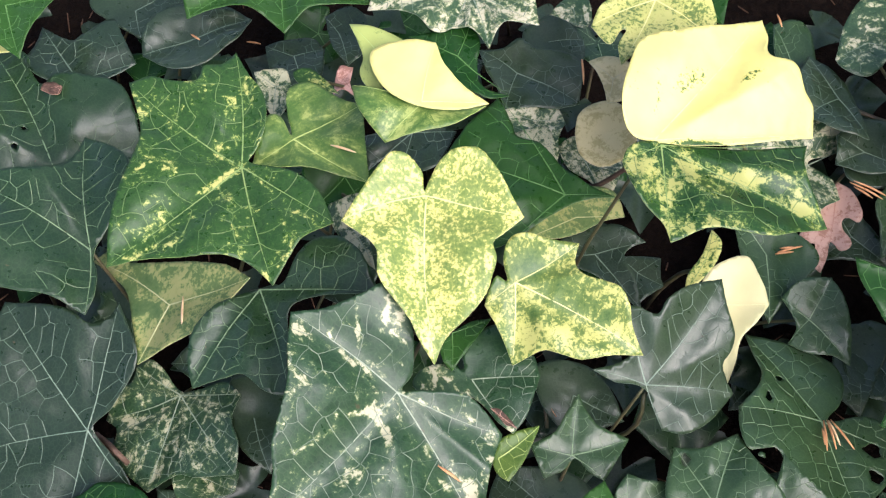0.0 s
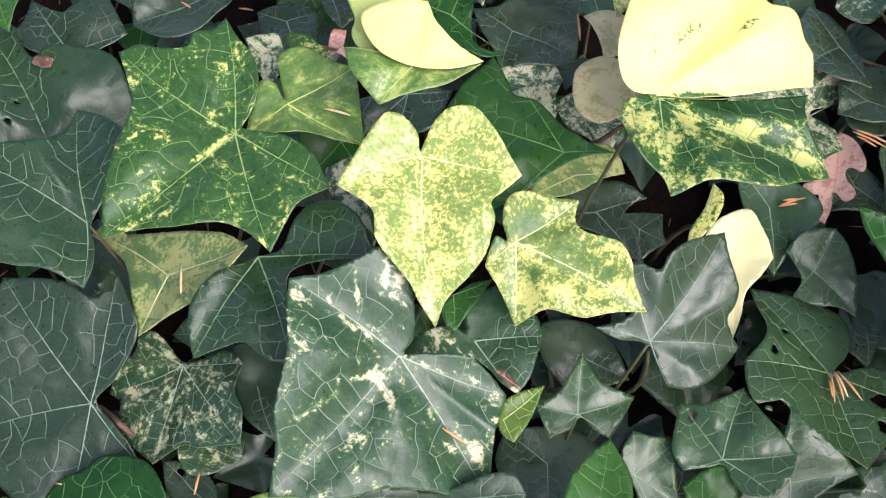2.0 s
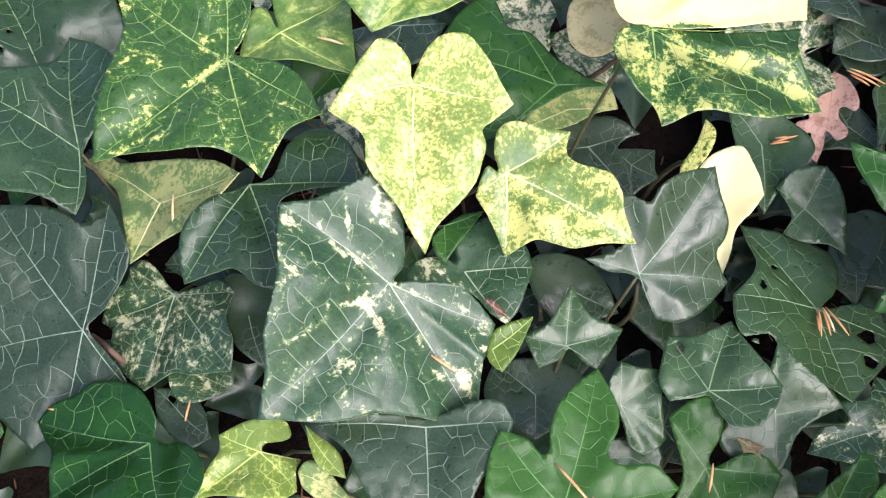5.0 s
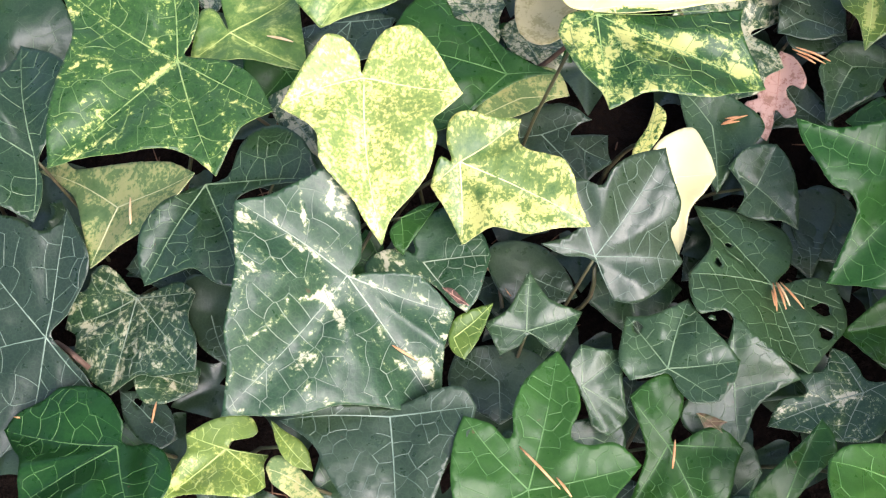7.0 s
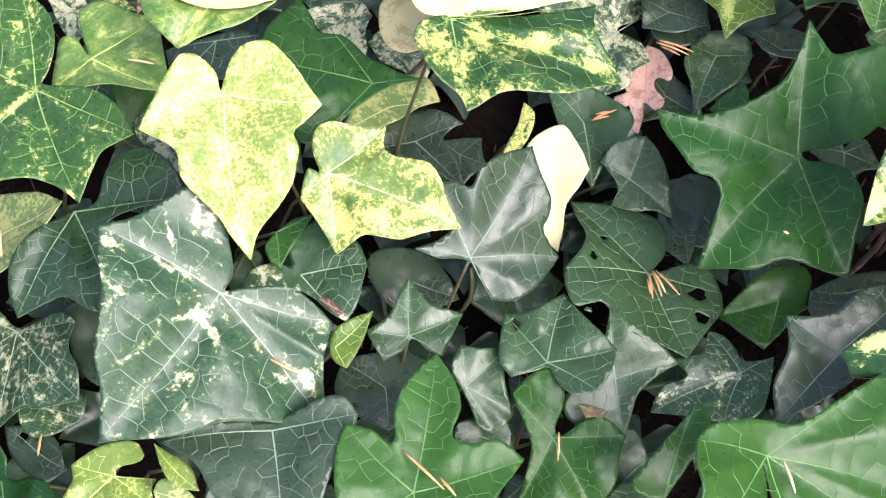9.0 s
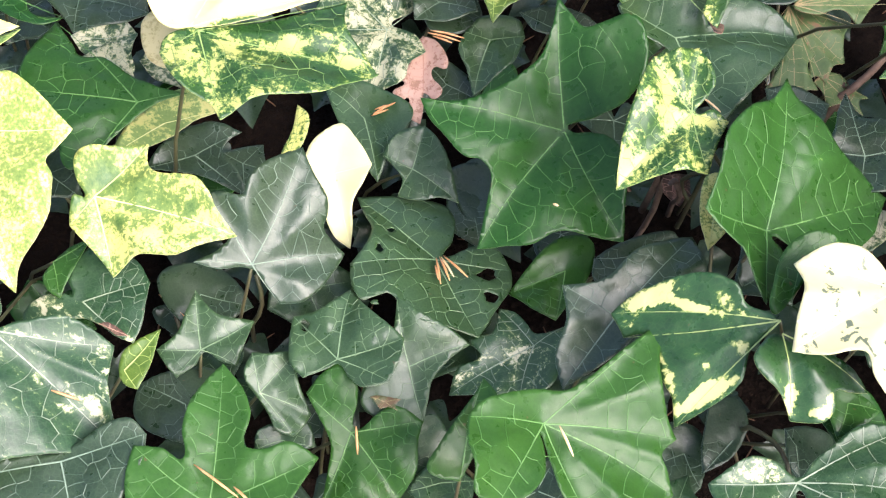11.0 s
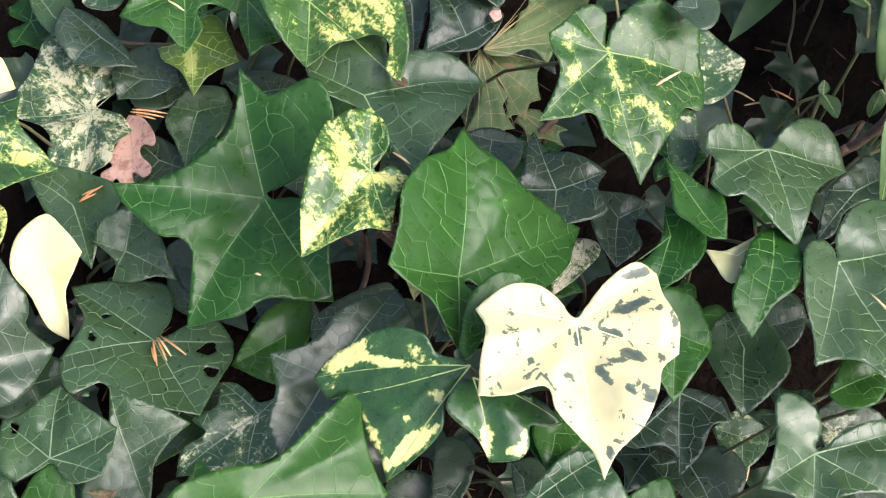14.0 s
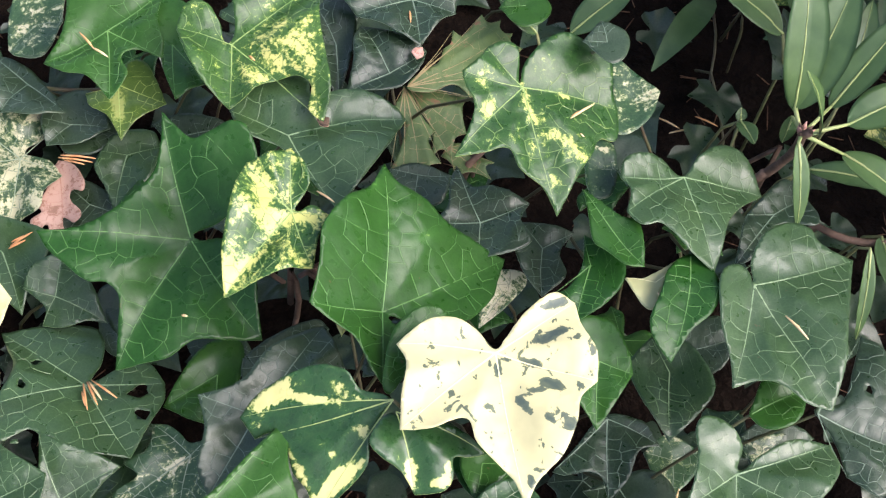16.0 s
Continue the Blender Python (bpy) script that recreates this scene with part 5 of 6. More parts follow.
ivy_leaf("mixed", (0.3259, 0.2871, 0.1300), (0.00, 0.00, 0.06),
         [(146, 3.0), (96, 12.2), (102, 26.0), (119, 30.6), (142, 30.1, 1), (184, 26.4), (219, 30.4), (245, 38.7, 1), (262, 33.4), (282, 30.6), (303, 39.2), (303, 49.7), (292, 56.4), (292, 67.1, 1), (306, 60.5), (326, 50.3), (353, 49.0), (376, 63.4, 1), (404, 55.8), (431, 43.8), (425, 21.6), (415, 7.3)], cream=0.20,
         marks=[(18.9, -16.8, 21.1, 12.9, -12, 0.36), (28.2, -41.1, 19.8, 4.1, -110, 0.36), (2.2, -25.7, 7.9, 5.3, -59, 0.32), (31.8, -2.2, 15.2, 9.3, -24, 0.12)])
ivy_leaf("green", (0.3027, 0.3206, 0.1000), (0.00, 0.00, 0.06),
         [(88, 32.3), (51, 27.5), (11, 13.1), (-80, 33.5, 1), (-109, 38.4, 1), (-124, 20.5), (-227, 8.6)], cream=.2)
ivy_leaf("fleck", (0.2037, 0.3203, 0.0420), (0.00, 0.00, 0.06),
         [(46, 5.2), (29, 16.7), (27, 34.1, 1), (40, 44.4), (61, 47.4), (75, 52.0), (83, 55.8), (97, 55.5), (112, 48.6, 1), (129, 40.9), (150, 42.9), (162, 43.2, 1), (178, 30.5), (205, 29.3), (216, 38.6), (242, 55.4, 1), (250, 43.9), (269, 39.1), (280, 30.1), (309, 27.7, 1), (324, 18.5), (345, 8.1)], cream=0.45)
ivy_leaf("dark", (0.2460, 0.3315, 0.0400), (0.00, 0.00, 0.06),
         [(115, 22.9, 1), (70, 21.4), (-0, 14.1), (-51, 23.7, 1), (-94, 23.9), (-143, 23.5)])
ivy_leaf("mid", (0.2599, 0.2977, 0.0430), (0.00, 0.00, 0.06),
         [(151, 15.2, 1), (89, 14.2), (23, 20.6), (-9, 20.8, 1), (-66, 20.9), (-100, 26.4), (-121, 38.9, 1), (-141, 24.6), (-173, 20.4)])
ivy_leaf("dark", (0.2954, 0.2925, 0.0500), (0.00, 0.00, 0.06),
         [(137, 21.0, 1), (82, 13.8), (11, 19.8), (-14, 30.1, 1), (-32, 16.7), (-179, 10.5)])
ivy_leaf("fleck", (0.2413, 0.3856, 0.0700), (0.00, 0.00, 0.06),
         [(-149, 24.0, 1), (-235, 17.7), (-280, 30.6), (-320, 29.1), (-377, 15.3, 1), (-457, 24.2), (-493, 26.6)], cream=.36)
ivy_leaf("dark", (0.2237, 0.3548, 0.0600), (0.00, 0.00, 0.06),
         [(113, 32.8, 1), (99, 20.2), (47, 8.1), (-66, 30.6, 1), (-101, 24.9), (-147, 24.7, 1), (-201, 24.9)])
ivy_leaf("dark", (0.4388, 0.2904, 0.1100), (0.00, 0.00, 0.06),
         [(149, 42.9), (91, 21.5), (-6, 24.8), (-43, 26.6, 1), (-72, 22.8), (-109, 33.7, 1), (-137, 28.8), (-180, 36.5, 1)])
ivy_leaf("dark", (0.3911, 0.2915, 0.0900), (0.00, 0.00, 0.06),
         [(92, 25.7, 1), (62, 31.6), (29, 19.8), (-82, 14.8), (-113, 36.2, 1), (-132, 22.1)])
ivy_leaf("green", (0.4934, 0.2550, 0.1200), (0.00, 0.00, 0.06),
         [(163, 16.0, 1), (61, 13.8), (-25, 14.8), (-80, 15.2), (-131, 16.5)])
ivy_leaf("dark", (0.4757, 0.1706, 0.2000), (0.00, 0.00, 0.06),
         [(74, 12.7, 1), (1, 11.4), (-71, 11.8), (-116, 12.9), (-208, 11.9, 1)])
ivy_leaf("mid", (-0.0863, 0.2144, 0.1149), (0.28, 0.06, 0.10),
         [(2, 1.4), (10, 11.3), (35, 23.0), (35, 32.9), (26, 42.1), (11, 49.8), (-8, 57.8, 1), (-9, 49.9), (-14, 28.8), (-36, 19.7), (-60, 31.1), (-72, 55.0, 1), (-83, 51.0), (-96, 43.0), (-106, 45.2), (-123, 54.5, 1), (-134, 46.3), (-147, 35.9), (-157, 23.1), (-166, 11.1), (-178, 2.7)], tone=0.12)
ivy_leaf("pale", (-0.1355, 0.2184, 0.0861), (0.70, 0.04, 0.08),
         [(143, 65.8, 1), (133, 55.5), (132, 39.4), (18, 33.0), (-0, 45.1, 1), (-18, 34.8), (-48, 27.6), (-83, 25.1), (-117, 32.0, 1), (-150, 21.2), (-206, 29.1), (-214, 43.7)], cream=0.5,
         marks=[(-12.9, 15.2, 6.3, 2.1, -38, -0.30), (-6.8, -1.5, 4.5, 2.6, -59, -0.28), (-18.6, -1.1, 6.2, 4.3, -85, -0.22), (0.6, 16.8, 3.6, 1.8, -19, -0.22), (-23.8, 24.6, 7.4, 3.7, -17, -0.18)])
ivy_leaf("fleck", (-0.1345, 0.1842, 0.0474), (0.36, 0.11, 0.07),
         [(120, 3.5), (126, 17.5), (134, 26.9), (146, 30.4, 1), (163, 28.5), (170, 35.5), (191, 42.6, 1), (203, 37.5), (217, 43.6), (231, 45.8), (254, 50.5, 1), (275, 42.6), (285, 46.1), (307, 55.2, 1), (319, 45.8), (329, 35.8), (352, 34.1, 1), (366, 25.0), (366, 12.6), (379, 3.3)], cream=0.35, tone=0.12)
ivy_leaf("dark", (-0.0956, 0.1714, 0.0500), (0.00, 0.00, 0.06),
         [(119, 23.5), (75, 18.2), (41, 22.0), (-23, 16.0), (-70, 31.3, 1), (-103, 18.3), (-179, 11.3)], cream=.2)
ivy_leaf("fleck", (-0.1178, 0.1421, 0.0400), (0.00, 0.00, 0.06),
         [(165, 20.9, 1), (22, 15.0), (-24, 14.6, 1), (-97, 13.1), (-138, 17.4)], cream=.3)
ivy_leaf("dark", (-0.1286, 0.1232, 0.0400), (0.00, 0.00, 0.06),
         [(136, 20.6, 1), (79, 11.4), (13, 11.5), (-38, 19.1, 1), (-76, 17.6), (-166, 11.2)], holes=[(-5.5, 7.7, 2.1, 2.4)])
ivy_leaf("dark", (-0.1142, 0.2051, 0.0400), (0.00, 0.00, 0.06),
         [(-179, 29.3, 1), (-210, 17.9), (-361, 6.0), (-410, 20.7, 1), (-475, 17.5)])
ivy_leaf("dark", (0.2320, 0.2081, 0.0300), (0.00, 0.00, 0.06),
         [(133, 23.4, 1), (88, 22.9), (27, 18.7), (-58, 29.0, 1), (-117, 22.0), (-162, 19.2)], tone=1.0)
ivy_leaf("green", (0.0044, 0.2020, 0.0900), (0.00, 0.00, 0.06),
         [(-132, 8.1), (34, 10.0), (23, 21.1, 1), (-1, 13.7), (-90, 19.2, 1), (-106, 15.4)])
ivy_leaf("dark", (0.2371, 0.3258, 0.0500), (0.00, 0.00, 0.06),
         [(145, 18.0, 1), (82, 19.8), (34, 25.0), (-30, 23.0, 1), (-88, 15.0), (-156, 19.1, 1)])
ivy_leaf("mid", (0.2035, 0.3864, 0.0500), (0.00, 0.00, 0.06),
         [(105, 27.8, 1), (70, 28.5), (14, 13.8), (-57, 24.4, 1), (-98, 16.4), (-200, 10.3)])
ivy_leaf("sun", (-0.0098, 0.2868, 0.1650), (0.00, 0.10, 0.00),
         [(133, 34.7), (111, 32.9), (78, 31.2, 1), (60, 20.8), (22, 20.9), (1, 31.2, 1), (-13, 17.1), (-66, 3.1), (-189, 11.7), (-208, 23.5)], cream=.85, stalk=False)
ivy_leaf("leafy", (-0.0099, 0.2887, 0.1600), (0.00, 0.10, 0.00),
         [(163, 34.2, 1), (161, 23.5), (161, 12.4), (23, 1.4), (-3, 16.9), (3, 30.5, 1), (-38, 17.9), (-95, 15.1), (-132, 25.0, 1), (-153, 26.2), (-176, 29.9)], cream=0.45, stalk=False)
ivy_leaf("leafy", (-0.0314, 0.3197, 0.1570), (0.00, 0.10, 0.00),
         [(131, 20.9, 1), (97, 12.8), (32, 14.1, 1), (18, 11.2), (-1, 1.9), (-97, 10.5), (-82, 20.9), (-101, 19.6), (-124, 14.2), (-156, 7.3)], stalk=False, cream=0.62)
ivy_leaf("fleck", (0.0713, 0.3875, 0.1000), (0.00, 0.00, 0.06),
         [(-162, 13.9, 1), (-230, 7.0), (-299, 10.3), (-374, 10.0), (-426, 15.0), (-446, 11.8, 1)], cream=.4)
ivy_leaf("fleck", (0.0483, 0.3126, 0.0850), (0.00, 0.00, 0.06),
         [(163, 12.5, 1), (60, 9.6), (17, 10.4), (-51, 19.3, 1), (-73, 4.5)], cream=.5)
ivy_leaf("fleck", (0.3072, 0.0020, 0.1100), (0.00, 0.00, 0.06),
         [(104, 3.4), (118, 12.6), (135, 23.2), (150, 29.7), (165, 40.3, 1), (177, 38.4), (191, 31.4), (223, 26.8, 1), (250, 16.5), (252, 3.6), (274, 13.9), (291, 28.7), (316, 48.6, 1), (335, 61.0, 1), (346, 53.0), (358, 51.3), (369, 51.8, 1), (377, 46.5), (385, 36.7), (388, 22.4), (395, 11.1), (394, 3.4)], cream=0.15,
         marks=[(-16.7, 9.7, 14.7, 7.6, -6, 0.32)])
ivy_leaf("dark", (0.3039, 0.0351, 0.0600), (0.00, 0.00, 0.06),
         [(138, 15.2), (97, 22.7), (74, 23.1), (53, 18.0), (23, 10.3), (-115, 8.8), (-151, 23.7, 1), (-180, 17.3)])
ivy_leaf("green", (0.3443, 0.0296, 0.1100), (0.00, 0.00, 0.06),
         [(-130, 18.0, 1), (-192, 11.2), (-247, 11.0), (-345, 7.0), (-392, 14.6, 1), (-453, 13.0)])
ivy_leaf("dark", (0.3336, 0.0241, 0.0600), (0.00, 0.00, 0.06),
         [(101, 10.0, 1), (37, 11.9), (-3, 18.5), (-44, 15.0), (-107, 17.5, 1), (-141, 10.2)])
ivy_leaf("dark", (0.2813, 0.0369, 0.0500), (0.00, 0.00, 0.06),
         [(121, 18.1), (56, 14.8), (-7, 11.9), (-87, 19.0, 1), (-120, 26.2), (-174, 19.8, 1)])
ivy_leaf("dark", (0.4166, -0.0020, 0.0600), (0.00, 0.00, 0.06),
         [(165, 18.5, 1), (91, 3.1), (-2, 17.7), (-24, 27.4), (-46, 31.4), (-79, 32.8), (-96, 45.0, 1), (-112, 33.6), (-132, 20.6)])
ivy_leaf("green", (0.3874, -0.0215, 0.0900), (0.00, 0.00, 0.06),
         [(151, 24.3, 1), (116, 15.6), (76, 12.2), (37, 3.2), (-63, 8.1), (-80, 19.7, 1), (-131, 20.2), (-162, 22.1)], cream=.12)
ivy_leaf("oakd", (0.2216, 0.3070, 0.0400), (0.00, 0.00, 0.05),
         [(75, 5.1, 1), (-2, 7.4), (-52, 16.4), (-72, 24.4), (-86, 19.0), (-93, 25.4), (-88, 36.7), (-96, 39.9), (-105, 34.3), (-105, 42.4), (-107, 52.8, 1), (-116, 50.0), (-117, 40.2), (-124, 45.6), (-131, 39.9), (-124, 33.2), (-131, 30.0), (-130, 18.9), (-153, 8.2)])
ivy_leaf("oakg", (0.4169, 0.2490, 0.0900), (0.00, 0.00, 0.02),
         [(-117, 1.2), (27, 12.7), (19, 25.1), (27, 36.4, 1), (26, 42.5), (31, 50.8, 1), (24, 51.8), (25, 73.1, 1), (20, 71.9), (18, 81.1, 1), (13, 74.7), (10, 80.9, 1), (6, 75.2), (2, 81.1, 1), (-2, 71.4), (-9, 64.3, 1), (-6, 52.9), (-28, 38.2, 1), (-15, 28.0), (-36, 12.6)])
ivy_leaf("oakg", (0.4167, 0.2520, 0.0850), (0.00, 0.00, 0.02),
         [(48, 1.2), (-80, 11.5), (-85, 22.4), (-81, 31.3, 1), (-93, 35.5), (-91, 50.4, 1), (-100, 50.7), (-108, 67.2, 1), (-111, 60.4), (-117, 60.4, 1), (-118, 54.6), (-125, 52.5, 1), (-121, 42.8), (-118, 34.9), (-114, 23.3), (-143, 13.3, 1), (-137, 5.7)])
ivy_leaf("oakg", (0.4230, 0.2558, 0.0750), (0.00, 0.00, 0.02),
         [(73, 2.0), (-18, 16.7, 1), (-28, 25.3), (-28, 35.1, 1), (-47, 33.6), (-63, 42.6, 1), (-74, 40.7), (-85, 48.4, 1), (-88, 41.8), (-100, 45.3, 1), (-93, 35.3), (-88, 25.7), (-91, 15.3), (-86, 5.9)])
ivy_leaf("oakd", (-0.0560, 0.3615, 0.0700), (0.00, 0.00, 0.40),
         [(-109, 13.5, 1), (-249, 6.3), (-313, 8.3, 1), (-411, 7.2), (-424, 17.3, 1), (-450, 10.0)])
ivy_leaf("oakb", (0.1420, 0.0938, 0.0820), (0.00, 0.00, 0.40),
         [(150, 7.5, 1), (123, 4.3), (30, 3.0, 1), (-9, 7.3, 1), (-34, 5.1), (-54, 7.5, 1), (-73, 3.0), (-140, 4.6, 1), (-189, 4.6)])
ivy_leaf("litter", (0.3509, 0.1900, 0.0100), (0.00, 0.00, 0.06),
         [(152, 22.2, 1), (101, 9.9), (16, 10.3), (-72, 15.7, 1), (-134, 13.0)])
ivy_leaf("dark", (0.5121, -0.0213, 0.0500), (0.00, 0.00, 0.06),
         [(137, 19.9, 1), (68, 16.0), (3, 19.9), (-15, 25.1, 1), (-46, 9.6), (-165, 20.3, 1)], cream=.25)
ivy_leaf("dark", (0.5111, 0.0506, 0.0300), (0.00, 0.00, 0.06),
         [(100, 12.8, 1), (24, 27.9), (-11, 27.3, 1), (-58, 20.2), (-108, 18.2, 1)])
# Small brown pieces stand in for chewed and dead spots on leaves below.
ivy_leaf("litter", (-0.2203, 0.3582, 0.0660), (0.00, 0.00, 0.30),
         [(-152, 5.5, 1), (-210, 4.3), (-295, 3.4, 1), (-362, 7.0, 1), (-398, 7.8), (-444, 4.7, 1)])
ivy_leaf("litter", (0.3520, 0.2271, 0.1260), (0.00, 0.00, 0.40),
         [(139, 4.4, 1), (81, 2.3), (-26, 3.2, 1), (-93, 6.2), (-135, 5.2, 1)])
ivy_leaf("oakd", (0.4264, 0.2569, 0.1080), (0.00, 0.00, 0.30),
         [(165, 4.8, 1), (105, 3.5), (31, 3.5, 1), (-73, 3.6), (-131, 5.9, 1)])
ivy_leaf("litter", (0.0284, 0.1558, 0.1000), (0.00, 0.00, 0.20),
         [(143, 8.1, 1), (115, 4.8), (-18, 3.2, 1), (-40, 7.3, 1), (-81, 2.9, 1), (-191, 2.1, 1)])
ivy_leaf("oakg", (0.4315, 0.2172, 0.0600), (0.00, 0.00, 0.02),
         [(47, 2.5), (-4, 11.2, 1), (-37, 17.2), (-42, 28.3, 1), (-55, 24.6), (-63, 31.5, 1), (-74, 21.7), (-107, 19.8, 1), (-109, 11.1), (-158, 7.8, 1)])

# ---- fallen needles ----


def needle(a, b, pale=False, thick=0.0006):
    """A dry conifer needle lying from a to b."""
    a, b = Vector(a), Vector(b)
    mid = (a + b) / 2
    ln = (b - a).length
    path = [a - mid, (a - mid) * 0.5 + Vector((0, 0, 0.03 * ln)), Vector((0, 0, 0.05 * ln)), (b - mid) * 0.5 + Vector((0, 0, 0.03 * ln)), b - mid]
    t = thing("dry_needle", mid, "dry " + ("straw coloured" if pale else "rust brown") + " conifer needle lying on ivy leaf", "needle", "fallen needles")
    part("needle_blade", mesh_from("needle_blade", *tube(path, [thick * k for k in (0.5, 1.0, 1.15, 1.0, 0.4)], 5), [NEEDLE_PALE if pale else NEEDLE]), t)


needle((-0.0542, 0.2825, 0.1328), (-0.0417, 0.2777, 0.1340), True)
needle((-0.1266, 0.2185, 0.0966), (-0.1253, 0.2010, 0.0978), True)
needle((-0.0023, 0.1317, 0.1092), (0.0079, 0.1259, 0.1028))
needle((-0.1429, 0.3890, 0.0738), (-0.1373, 0.3849, 0.0741))
needle((-0.1197, 0.4148, 0.0300), (-0.1110, 0.4131, 0.0300))
needle((0.1959, 0.4132, 0.0600), (0.1977, 0.4040, 0.0600))
needle((0.1806, 0.2637, 0.0501), (0.1943, 0.2671, 0.0508))
needle((0.1821, 0.2661, 0.0502), (0.1912, 0.2665, 0.0506))
needle((0.1793, 0.2628, 0.0500), (0.1893, 0.2639, 0.0505))
needle((0.1890, 0.1670, 0.0603), (0.1861, 0.1497, 0.0681))
needle((0.1910, 0.1675, 0.0594), (0.1915, 0.1511, 0.0657))
needle((0.1919, 0.1673, 0.0592), (0.1943, 0.1533, 0.0639), True)
needle((0.1933, 0.1679, 0.0585), (0.2016, 0.1518, 0.0620))
needle((0.1869, 0.1622, 0.0629), (0.1859, 0.1527, 0.0670))
needle((0.2229, 0.3024, 0.0580), (0.2393, 0.2919, 0.0580))
needle((0.2244, 0.3022, 0.0600), (0.2416, 0.2923, 0.0600))
needle((0.2255, 0.3007, 0.0560), (0.2348, 0.2936, 0.0560))
needle((0.0514, 0.0833, 0.1038), (0.0673, 0.0634, 0.1049))
needle((0.1259, 0.0876, 0.0762), (0.1233, 0.0748, 0.0739))
needle((0.2064, 0.0491, 0.1397), (0.2082, 0.0352, 0.1387), True)
needle((0.3318, 0.1912, 0.1223), (0.3371, 0.1812, 0.1229), True)
needle((0.2573, 0.3376, 0.1145), (0.2607, 0.3243, 0.1146))
needle((0.2601, 0.3253, 0.1146), (0.2656, 0.3159, 0.1149), True)
needle((0.4318, 0.2809, 0.1143), (0.4285, 0.2732, 0.1148))
needle((0.4445, 0.1474, 0.1836), (0.4611, 0.1508, 0.1823), True)
needle((0.4464, 0.1484, 0.1836), (0.4530, 0.1495, 0.1830))
needle((0.4454, 0.1404, 0.1815), (0.4478, 0.1362, 0.1800), True)
needle((0.4490, 0.0580, 0.1554), (0.4482, 0.0452, 0.1559), True)
needle((0.4982, 0.0205, 0.1587), (0.4998, 0.0051, 0.1614), True)
needle((0.2451, 0.1616, 0.1074), (0.2474, 0.1600, 0.1072), True)
needle((0.3303, 0.2742, 0.1344), (0.3320, 0.2701, 0.1347))
needle((0.5846, 0.2030, 0.0200), (0.5949, 0.1885, 0.0200), True)
needle((0.5801, 0.1843, 0.0300), (0.5977, 0.1804, 0.0300), True)
needle((0.6099, 0.1925, 0.0200), (0.6198, 0.1796, 0.0200))
needle((0.5894, 0.1752, 0.0200), (0.6033, 0.1673, 0.0200), True)
needle((0.4358, -0.0278, 0.0600), (0.4461, -0.0186, 0.0600), True)
needle((0.0461, 0.1888, 0.0500), (0.0575, 0.1720, 0.0500))
needle((-0.1948, 0.1266, 0.0438), (-0.1836, 0.1243, 0.0445))
needle((-0.1243, 0.1176, 0.0500), (-0.1223, 0.1282, 0.0500))
needle((0.0663, 0.0687, 0.1047), (0.0720, 0.0597, 0.1053))
needle((0.0756, 0.3611, 0.0900), (0.0757, 0.3448, 0.0900))

# ---- runners and bare stems ----


def vine(a, b, r):
    """A thin woody ivy runner from a to b, slightly bent, its ends going on under the leaves."""
    a, b = Vector(a), Vector(b)
    d = b - a
    rng = random.Random(int(1e5 * (a.x + 2 * b.y)))
    out = d.cross(Vector((0, 0, 1))).normalized() * d.length * rng.uniform(-0.12, 0.12)
    path = [a - d * 0.35 - Vector((0, 0, max(0.004, a.z * 0.8))), a] + [a + d * s + out * math.sin(math.pi * s) for s in (0.25, 0.5, 0.75)] + [b, b + d * 0.3 + Vector((0, 0, -0.012))]
    t = thing("ivy_runner", (0, 0, 0), "thin brown woody ivy runner under the leaves", "vine", "ivy runners")
    part("stem", mesh_from("stem", *tube(path, [r * k for k in (1.15, 1.1, 1.05, 1, 1, 0.95, 0.9)], 7), [BARK if r > 0.0013 else STALK]), t)


vine((-0.0860, 0.3222, 0.0300), (-0.0533, 0.2919, 0.0600), .0012)
vine((-0.0683, 0.3259, 0.0300), (-0.0499, 0.2815, 0.0800), .001)
vine((0.0802, 0.3042, 0.0500), (0.0942, 0.2928, 0.0900), .0014)
vine((0.1185, 0.2497, 0.0300), (0.1289, 0.2439, 0.0700), .0013)
vine((0.0884, 0.1639, 0.0400), (0.0973, 0.1737, 0.0800), .0012)
vine((-0.1807, 0.1683, 0.0300), (-0.1636, 0.1539, 0.0500), .0016)
vine((0.0495, 0.2122, 0.0200), (0.0520, 0.1773, 0.0500), .0012)
vine((0.3144, 0.1929, 0.0200), (0.3037, 0.1797, 0.0800), .0015)
vine((0.3357, 0.1798, 0.0200), (0.3148, 0.1649, 0.0900), .0016)
vine((0.4371, 0.2024, 0.0600), (0.4661, 0.2153, 0.0700), .0022)
vine((0.3066, 0.1676, 0.1000), (0.3052, 0.1625, 0.0200), .0017)
vine((0.3280, 0.1615, 0.1000), (0.3410, 0.1766, 0.0300), .0012)
vine((0.6534, 0.2584, 0.0500), (0.6324, 0.2128, 0.0300), .0009)
vine((0.6324, 0.2128, 0.0300), (0.6235, 0.1722, 0.0100), .0009)
vine((0.6585, 0.2326, 0.0600), (0.6582, 0.2219, 0.0300), .001)
vine((0.5659, 0.1084, 0.1000), (0.5640, 0.1000, 0.1620), .0026)
vine((0.5632, 0.1147, 0.0200), (0.5659, 0.1084, 0.1000), .0028)
vine((0.5930, 0.1210, 0.1000), (0.5856, 0.1332, 0.0600), .0014)
vine((0.6033, 0.0770, 0.0700), (0.6284, 0.0479, 0.0800), .0022)
vine((0.5821, 0.1467, 0.1000), (0.6117, 0.1472, 0.0200), .0008)
vine((0.4425, 0.2089, 0.0600), (0.4459, 0.2074, 0.0400), .0016)
